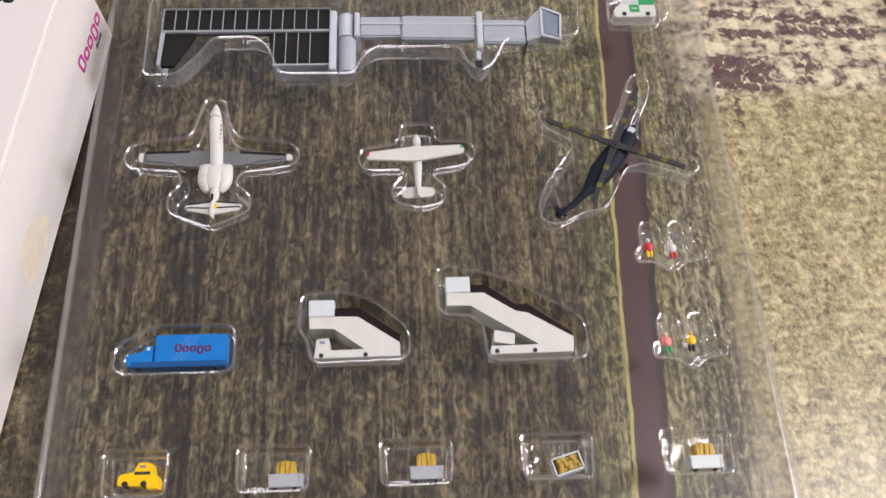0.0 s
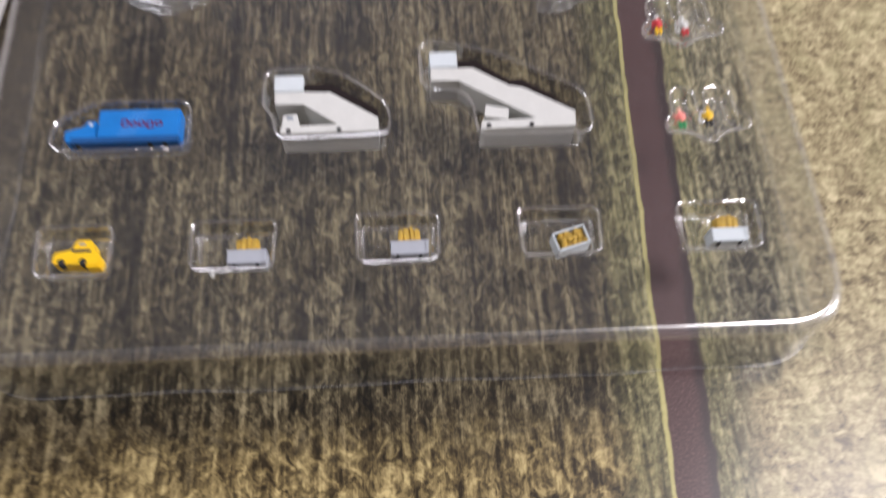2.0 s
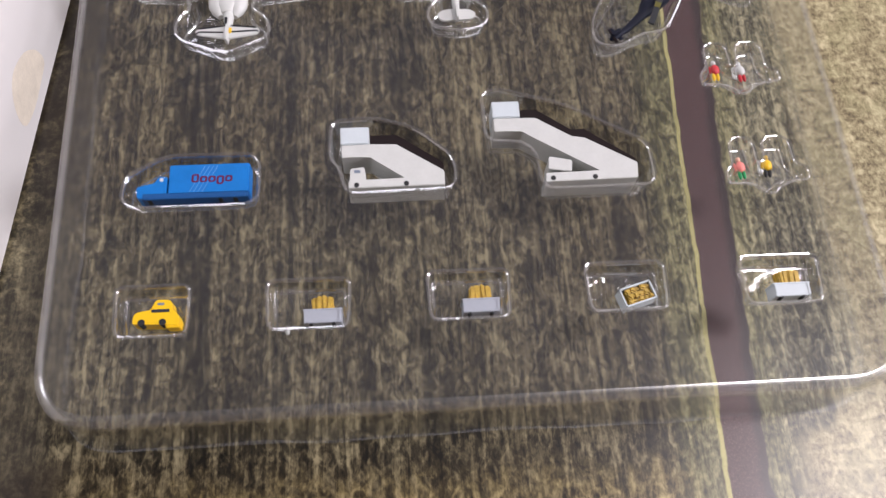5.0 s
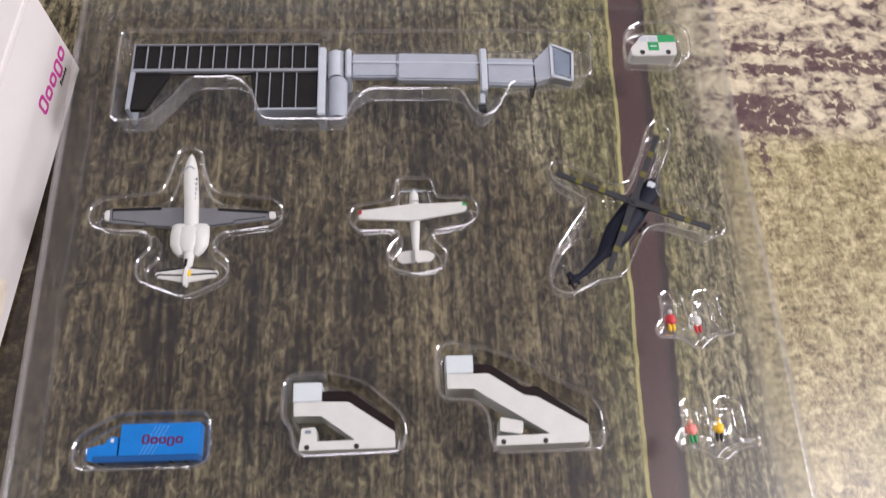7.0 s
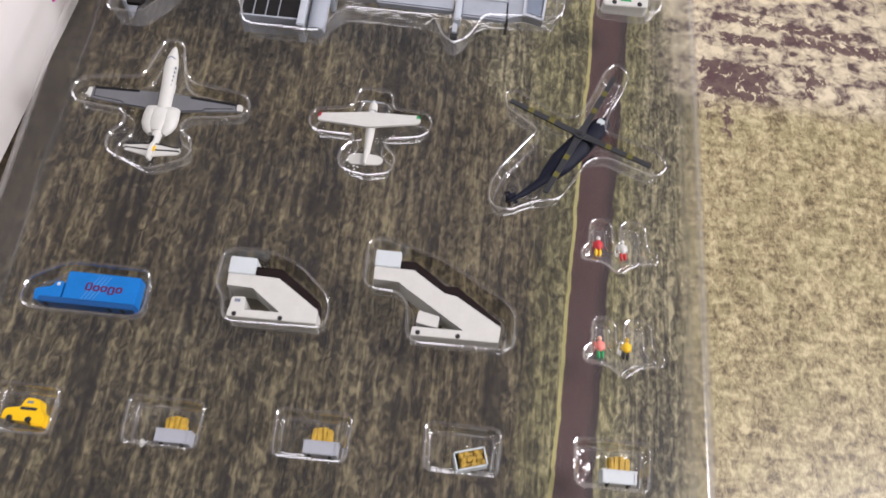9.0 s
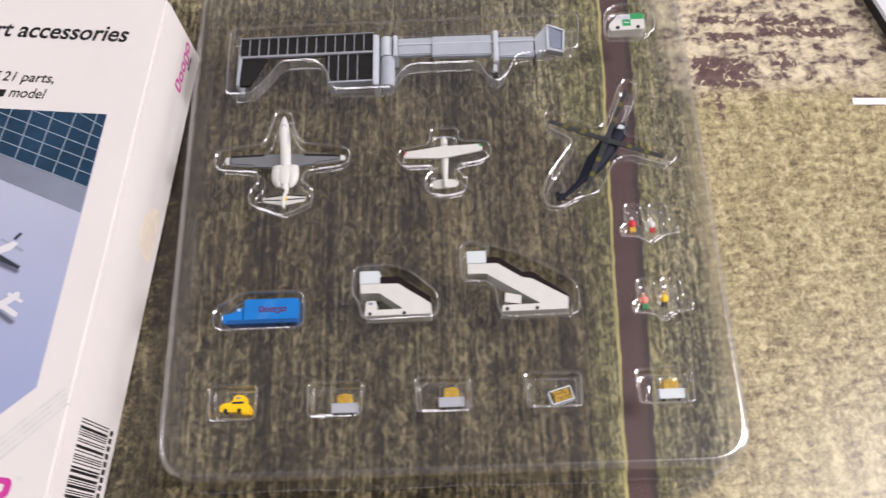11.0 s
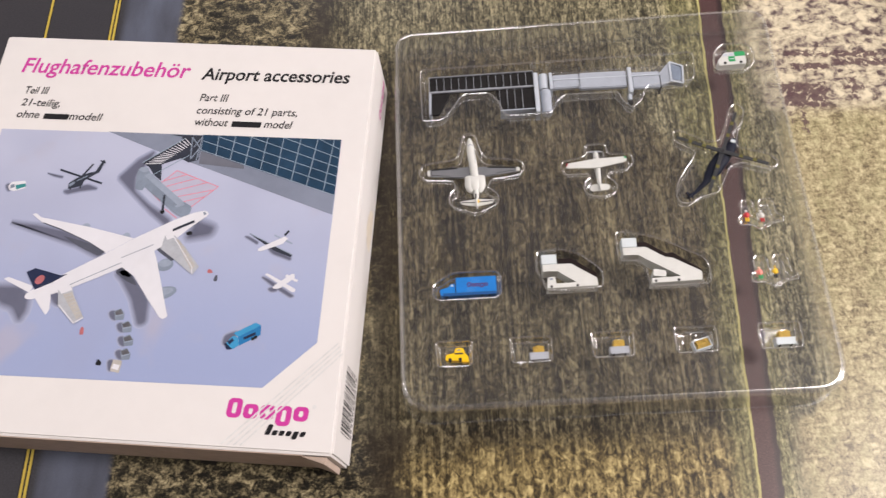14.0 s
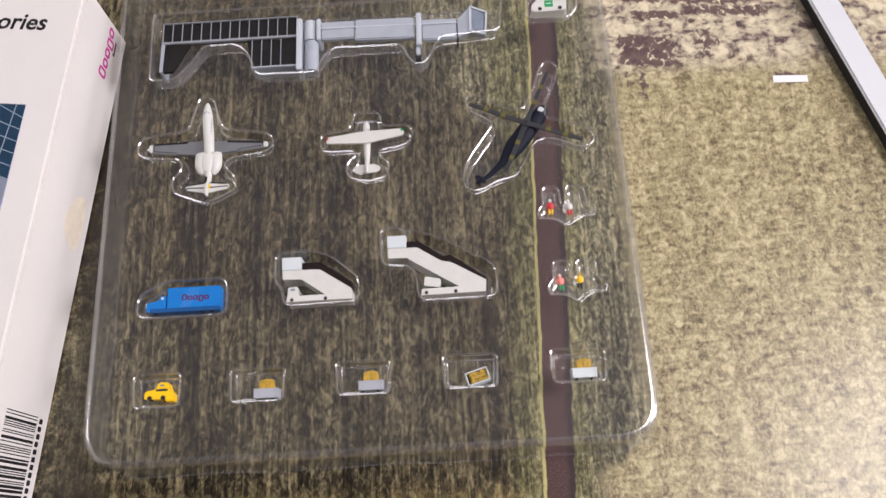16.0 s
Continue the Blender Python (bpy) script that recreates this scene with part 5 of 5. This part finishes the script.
printed("printed_shadow", rounded([(5.3, -9.2), (8.1, -8), (13, -12.8), (11.8, -13.6), (7.1, -10.5)], 0.8, 3), SHADEDARK, 2)
printed("printed_engine", rounded([(-24, -1.2), (-22, -0.1), (-20.5, -1.2), (-20.7, -2.2), (-23, -2.2)], 1, 3), STEEL, 2)
printed("printed_engine", rounded([(-8.2, -4.5), (-6.2, -3.1), (-5, -4.3), (-4.9, -5.4), (-7.3, -5.4)], 1, 3), STEEL, 2)
for ex, ey, along, across in ((10.0, -15.0, 2.9, 2.3), (10.8, -25.6, 5.4, 2.3)):
    ring = [(ex + along * math.cos(a) * 0.94 - across * math.sin(a) * 0.34, ey + along * math.cos(a) * 0.34 + across * math.sin(a) * 0.94) for a in (k * math.pi / 9 for k in range(18))]
    printed("printed_engine", ring, PRINTGREY, 2)
    printed("printed_engine_top", [(ex + (x - ex) * 0.82 - 0.2, ey + (y - ey) * 0.6 + 0.6) for x, y in ring], STEEL, 2.4)
printed("printed_undercarriage", rounded([(-6.2, -18.4), (-3.4, -17.0), (-0.6, -18.6), (-1.8, -20.2), (-4.4, -19.6)], 0.5, 3), PRINTDARK, 2)
printed("printed_wing", rounded([(-43.6, 2.4), (-42.2, 2.9), (-39.8, 1.3), (-20.8, -1.8), (-3.5, -5.5), (-12.5, -11.6), (-19.4, -7.8), (-31, -3.1), (-38.5, -1)], 0.5, 3), PRINTWHITE, 3)
printed("printed_wing", rounded([(-5.6, -16.5), (4.7, -9.4), (6.6, -13.4), (14.6, -33.6), (13.2, -34.7), (11.8, -34), (6.2, -27.6), (-0.4, -19.6)], 0.5, 3), PRINTWHITE, 3)
inked("printed_flap_line", [(-38.5, -0.8), (-31.1, -3.1), (-19.4, -7.8), (-12.9, -11.3)], 0.35, SHADEDARK, 4)
printed("printed_tailplane", rounded([(-47.3, -22.8), (-45.6, -22), (-35.6, -25), (-36.6, -27.4)], 0.5, 3), PRINTWHITE, 3)
printed("printed_tailplane", rounded([(-34.4, -28.7), (-28.5, -27.7), (-27.6, -33.2), (-28.5, -35.2), (-30.9, -32.7)], 0.5, 3), PRINTWHITE, 3)
printed("printed_fuselage", rounded([(21.9, 5.4), (20.6, 6.2), (16.6, 5.3), (9.8, 2.1), (-3.4, -5.6), (-12.5, -11.8), (-27.3, -21), (-35, -25.8), (-37.7, -28.1), (-37.7, -29.5), (-35.8, -30), (-28.5, -27.8), (-22.6, -25.4), (-14.7, -21.5), (-4.8, -16.4), (4.9, -10), (11.4, -5.6), (16.6, -0.2), (21.7, 4.3)], 1.2, 3), PRINTWHITE, 5)
printed("printed_fin", [(-39.5, -19.9), (-36.6, -18.3), (-26.7, -20.6), (-24.4, -20), (-29, -23.3), (-34.8, -26.3)], PRINTNAVY, 6)
printed("printed_badge", rounded([(-35.6, -22.8), (-34.6, -20.9), (-32.4, -20.8), (-32.2, -22.7), (-33.5, -24.3), (-35.2, -24.1)], 1.2, 3), ROSEDARK, 7)
inked("printed_window_line", [(-22.5, -23.9), (-5.9, -14.9)], 0.25, PRINTGREY, 7)
inked("printed_window_line", [(-6.3, -13.1), (4.3, -7.6)], 0.25, PRINTGREY, 7)
inked("printed_word_mark", [(10.1, -1.9), (17.3, 1.9)], 1.0, PRINTDARK, 7)
printed("printed_nose_window", [(19.7, 5.5), (20.6, 5.7), (21.1, 4.8), (20.5, 4.3)], PRINTGREY, 7)
printed("printed_wheel", rounded([(14.8, -2.6), (16.9, -1.8), (17.6, -3.1), (15.8, -3.7)], 0.5, 3), INK, 4)
# boarding stairs
printed("printed_stairs", [(7.8, -3.6), (11.4, -4), (15.8, -8), (22.2, -15.2), (20.4, -18.3), (12.7, -12.8), (7.2, -9.2)], STAIRGREY, 8)
printed("printed_stair_tread", [(11.6, -5), (13.6, -5.8), (20.9, -14.9), (19.7, -16.8)], STAIRBEIGE, 9)
inked("printed_stair_rail", [(7.9, -3.9), (11.2, -4.6), (19.7, -15.4), (20.2, -18.2)], 0.35, PRINTWHITE, 9)
printed("printed_stair_head", [(7.6, -3.4), (10.5, -2.8), (11.2, -4.6), (8.8, -5.7)], PRINTWHITE, 9)
printed("printed_stairs", [(-26.2, -26), (-21.8, -24.2), (-19.9, -27.8), (-14.6, -35.6), (-17.6, -37.9), (-24.9, -31.7)], STAIRGREY, 8)
printed("printed_stair_tread", [(-24, -27.6), (-21.1, -26.6), (-15.4, -34.8), (-17, -36.2)], STAIRBEIGE, 9)
inked("printed_stair_rail", [(-24.7, -31.3), (-17.8, -37.6), (-14.8, -35.6)], 0.4, PRINTWHITE, 9)
printed("printed_stair_head", [(-26.2, -25.7), (-22, -24), (-21.1, -25.8), (-24.7, -27.4)], PRINTWHITE, 9)
for x0, y0, x1, y1, ax, ay in ((12.4, -5.6, 20.2, -15.6, -0.9, -0.8), (-22.4, -27.4, -16.2, -35.2, -1.0, -0.7)):
    for k in range(7):
        u = (k + 0.5) / 7
        x, y = x0 + (x1 - x0) * u, y0 + (y1 - y0) * u
        inked("printed_stair_edge", [(x - ax, y - ay * 0.4), (x + ax, y + ay * 0.4)], 0.22, STAIRGREY, 10)
# carts and tug
soft([(-6.4, -33), (-4.2, -32.2), (-3, -36), (-5, -35.4)], 0.4)
printed("printed_cart", rounded([(-4.5, -32.6), (-2.2, -31.5), (-0.6, -33.3), (-0.4, -35.5), (-3.3, -35.9)], 0.3, 3), PRINTGREY, 2)
printed("printed_cart_load", [(-4.1, -32.9), (-2.2, -31.8), (-1, -33.5), (-3.3, -34.3)], CARTDARK, 3)
inked("printed_cart_edge", [(-3.6, -34.4), (-0.8, -33.6)], 0.35, STEEL, 4)
soft([(-2.7, -37.2), (-0.6, -36.3), (0.5, -40.1), (-1.4, -39.5)], 0.4)
printed("printed_cart", rounded([(-0.9, -36.8), (1.4, -35.7), (3, -37.5), (3.2, -39.7), (0.3, -40.1)], 0.3, 3), PRINTGREY, 2)
printed("printed_cart_load", [(-0.5, -37.1), (1.5, -36), (2.7, -37.7), (0.2, -38.5)], CARTDARK, 3)
inked("printed_cart_edge", [(0, -38.6), (2.8, -37.8)], 0.35, STEEL, 4)
soft([(-1.2, -41.9), (0.9, -41.1), (2.1, -44.9), (0.1, -44.3)], 0.4)
printed("printed_cart", rounded([(0.7, -41.5), (2.9, -40.5), (4.6, -42.2), (4.7, -44.3), (1.8, -44.7)], 0.3, 3), PRINTGREY, 2)
printed("printed_cart_load", [(1.1, -41.8), (3, -40.8), (4.2, -42.4), (1.7, -43.2)], CARTDARK, 3)
inked("printed_cart_edge", [(1.6, -43.4), (4.3, -42.6)], 0.35, STEEL, 4)
soft([(-1, -46.6), (1, -45.8), (2.2, -49.5), (0.3, -48.9)], 0.4)
printed("printed_cart", rounded([(0.8, -46.3), (3, -45.2), (4.6, -47), (4.8, -49.1), (2, -49.4)], 0.3, 3), PRINTGREY, 2)
printed("printed_cart_load", [(1.2, -46.5), (3.1, -45.5), (4.3, -47.1), (1.9, -47.8)], CARTDARK, 3)
inked("printed_cart_edge", [(1.6, -48.1), (4.4, -47.2)], 0.35, STEEL, 4)
soft([(-2.8, -49.9), (-0.8, -49.3), (-0.8, -53.5), (-1.8, -53.1)], 0.4)
printed("printed_tug", rounded([(-0.8, -49.3), (2.4, -49.7), (2.1, -53.9), (-1.2, -53.3)], 0.5, 3), STAIRBEIGE, 2)
printed("printed_tug_roof", [(-0.4, -50.8), (1.9, -51.2), (1.5, -52.9), (-0.7, -52.4)], PRINTWHITE, 3)
# people as dots, small planes, lorry
printed("printed_figure", rounded([(-14.9, -39.6), (-14.6, -38.6), (-13.7, -39), (-13.4, -41.4), (-14.7, -41.5)], 0.3, 3), ROSEDARK, 2)
printed("printed_figure", rounded([(-6.7, -51), (-6.1, -49.4), (-4.6, -50.7), (-4.8, -51.7), (-6.4, -51.6)], 0.3, 3), INK, 2)
printed("printed_figure", rounded([(25.3, -16.9), (25.8, -15.8), (27.1, -16.3), (27.4, -17.3), (25.9, -17.4)], 0.3, 3), ROSEDARK, 2)
printed("printed_figure", rounded([(28.1, -19.7), (28.7, -17.8), (29.4, -18.2), (29.5, -20.2), (28.5, -20.3)], 0.3, 3), SHADEDARK, 2)
soft([(36.3, -3.1), (37.6, -3), (41.6, -5), (41.4, -6)], 0.3)
soft([(44.6, -6.3), (54.1, -10.5), (53.9, -11.4), (47.2, -9.2)], 0.4)
printed("printed_wing", [(37.9, -2), (38.9, -2.1), (54.4, -9.4), (53.9, -10.3), (47.4, -7.9)], PRINTDARK, 2)
inked("printed_wing_edge", [(38.3, -2), (54.5, -9.4)], 0.35, STEEL, 3)
printed("printed_jet", rounded([(41.7, -8.2), (42.6, -7.1), (48.6, -3.8), (50.6, -2.7), (52.1, -3.1), (50.6, -5.3), (45.5, -7.5), (42.8, -8.6)], 0.5, 3), PRINTWHITE, 4)
inked("printed_fin", [(50.7, -2.2), (52, -0.3)], 0.8, PRINTDARK, 5)
inked("printed_tailplane", [(47.1, -2.3), (53.8, -5.2)], 0.6, STEEL, 3)
soft([(44.5, -17.7), (47.1, -18.5), (57.1, -24.3), (56, -24.9), (48.9, -20.9)], 0.4)
soft([(47.6, -22), (50.3, -21.4), (51.2, -22.7), (48.8, -23.2)], 0.4)
printed("printed_wing", rounded([(45.8, -17), (46.8, -16.5), (57.4, -21.9), (57.2, -23), (56.1, -22.9)], 0.5, 3), PRINTWHITE, 3)
printed("printed_plane", rounded([(49.3, -21.5), (50.5, -20.2), (55.3, -16.4), (56.1, -16.3), (56.6, -17.7), (51.7, -21.9), (49.7, -22.1)], 0.5, 3), PRINTWHITE, 4)
inked("printed_tailplane", [(53.3, -17), (57.6, -19)], 0.9, PRINTWHITE, 4)
soft([(35.5, -39.3), (38.5, -37.9), (40.2, -37.7), (37.8, -42), (35.4, -42.6)], 0.5)
printed("printed_lorry_roof", [(38.5, -38.4), (45.5, -34.3), (47.5, -35.1), (40.4, -39.5)], TRUCKTOP, 3)
printed("printed_lorry_side", [(40.4, -39.5), (47.5, -35.1), (47.8, -38.5), (41.1, -42.5)], PRINTBLUE, 3)
printed("printed_lorry_cab", rounded([(36.5, -41.7), (38.7, -39.1), (40.4, -39.8), (41, -42.4), (38.8, -44), (37, -43.6)], 0.5, 3), TRUCKTOP, 2)
printed("printed_windscreen", [(37, -41.4), (38.4, -40), (39.2, -40.9), (37.7, -42.3)], PRINTNAVY, 3)
printed("printed_bumper", [(35.9, -42.2), (36.6, -41.8), (39, -43.8), (37.2, -44.1)], PRINTNAVY, 3)
inked("printed_word_mark", [(42.3, -40), (46.1, -38)], 0.9, PRINTNAVY, 4)
printed("printed_wheel", [(44.8, -39.6), (45.7, -39.3), (46, -40.3), (45.1, -40.6)], INK, 4)
printed("printed_wheel", [(45.7, -39), (46.6, -38.7), (46.9, -39.7), (46, -40)], INK, 4)

# words on the lid
lettering("Flughafenzubehör", -65.2, 61.0, 68.7, 9.2, Z1, MAGENTA, pack, "title", 0.16, -1.1, 0.013)
lettering("Airport accessories", 8.2, 59.6, 57.9, 7.3, Z1, INK, pack, "title", 0.14, -0.5, 0.020)
lettering("Teil III", -61.0, 53.5, 9.6, 3.3, Z1, INK, pack, "line", 0.18, -1.0)
lettering("21-teilig,", -61.1, 47.0, 15.9, 4.3, Z1, INK, pack, "line", 0.18, -0.8)
lettering("ohne", -61.4, 42.7, 9.1, 3.3, Z1, INK, pack, "line", 0.18, -1.0)
blocks(-50.6, 42.35, 10.0, 2.4, Z1, INK, pack, "word_bar", 0.15, 1, rise=(1.2,), drop=(0,), turn=-1.0)
lettering("modell", -40.2, 42.2, 13.2, 3.3, Z1, INK, pack, "line", 0.18, -1.0)
lettering("Part III", 9.5, 51.8, 11.1, 3.3, Z1, INK, pack, "line", 0.18, -0.5)
lettering("consisting of 21 parts,", 9.3, 45.2, 38.8, 4.3, Z1, INK, pack, "line", 0.18, -0.4)
lettering("without", 9.5, 41.1, 12.8, 3.3, Z1, INK, pack, "line", 0.18, -0.7)
blocks(23.6, 40.9, 11.2, 2.4, Z1, INK, pack, "word_bar", 0.15, 1, rise=(1.2,), drop=(0,), turn=-0.7)
lettering("model", 36.2, 40.75, 10.7, 3.3, Z1, INK, pack, "line", 0.18, -0.7)
# word mark, its script line and the grey stripes
for k in range(4):
    part("grey_stripe", strip([(40.6 + k * 2.1, -74.8), (74.4 + k * 0.6, -39.9 - k * 1.17)], 0.5, Z1 - 0.03, None, 0.06), SILVERINK, pack)
rings_of(40.3, -66.2, 27.5, 4.7, 1.75, Z1, MAGENTA, pack, "word_mark", 0.06)
blocks(53.9, -71.0, 13.6, 1.6, Z1, INK, pack, "script_mark", 0.35, 6, rise=(2.1, 1, 1, 1, 1, 1), drop=(0, 0, 0, 0, 0.6, 0))
part("small_ring", rod((69.1, -61.3, Z1 - 0.02), (69.1, -61.3, Z1 + 0.02), 0.7, 16), SILVERINK, pack)
# spine print
SX = 76.18


def on_spine(bm):
    """Lays a drawing (along the spine, up the spine) on the box's east side."""
    bmesh.ops.transform(bm, matrix=Matrix(((-0.0111, 0, 1, SX), (1, 0, 0, 0), (0, 1, 0, 0), (0, 0, 0, 1))), verts=bm.verts)
    return bm


bm = bmesh.new()
for k, (r, d) in enumerate(((4.6, 0), (3.2, 0), (3.2, 0), (3.2, 1.3), (3.2, 0))):
    x0, x1, y0, y1 = 57.0 + k * 3.6, 60.2 + k * 3.6, 9.2 - d, 9.2 + r
    skin([[(px, py, 0.01) for px, py in rounded([(x0 + i, y0 + i), (x1 - i, y0 + i), (x1 - i, y1 - i), (x0 + i, y1 - i)], 1.2 - i * 0.7, 5)] for i in (0, 0.85)], bm)
part("spine_mark", on_spine(bm), MAGENTA, pack)
bm = loops([(65.6 + k * 1.0, 65.6 + k * 1.0 + 0.75, 6.5, 7.5 + 0.4 * (k == 0), 0.2) for k in range(5)], bmesh.new())
part("spine_script", on_spine(bm), INK, pack)
rnd = random.Random(21)
yb = -67.5
while yb < -44.6:
    w = rnd.choice((0.28, 0.28, 0.5, 0.75))
    part("code_bar", on_spine(prism([(yb, 6.5), (yb + w, 6.5), (yb + w, 22.0), (yb, 22.0)], -0.01, 0.02)), INK, pack)
    yb += w + rnd.choice((0.25, 0.3, 0.5, 0.7))
for k in range(11):
    part("code_figure", on_spine(prism(rounded([(-67.0 + k * 2.0, 3.6), (-65.6 + k * 2.0, 3.6), (-65.6 + k * 2.0, 5.4), (-67.0 + k * 2.0, 5.4)], 0.4, 3), -0.01, 0.02)), INK, pack)
part("glue_stain", on_spine(prism(rounded([(1.5, 5), (3, 11), (8, 15), (15, 13), (18.5, 9), (19, 4.5), (8, 3.5)], 4, 4), -0.01, 0.01)), OCHRESTAIN, pack)
part("end_flap", prism([(BW / 2 - 9, -BH / 2 - 0.2), (BW / 2 - 0.4, -BH / 2 - 0.2), (BW / 2 - 0.6, -BH / 2 - 2.4)], 2.0, BT - 2.5, 0.1), CARDSHADE, pack)
# Thin brown panel: shade on the south side, put into colour.
part("end_shade", box(-BW / 2 + 1, BW / 2 - 8, -BH / 2 - 0.35, -BH / 2 + 0.1, 1.0, BT - 1.2, 0.1), CARDSHADE, pack)

# ---- white bar and paper strip ----
bar = thing("plastic_bar", 150.6, 20, 0.1, "white flat plastic bar, black below, lying on the mat", "bar", turn=15.3)
part("bar_body", box(-4.4, 4.4, -110, 110, 3.5, 4.8, 0.5, seg=4), BARWHITE, bar, smooth=True)
# Lower part of the bar, drawn black and slightly narrower.
part("bar_lower", box(-4.2, 4.2, -109, 109, 0, 3.6, 0.2), BLACK, bar, "black lower side")
tagged(part("paper_strip", box(125.2, 135.8, 17.0, 19.4, 0.02, 0.25, turn=-3), FRAMEWHITE), "small white paper strip lying on the mat", "paper strip")
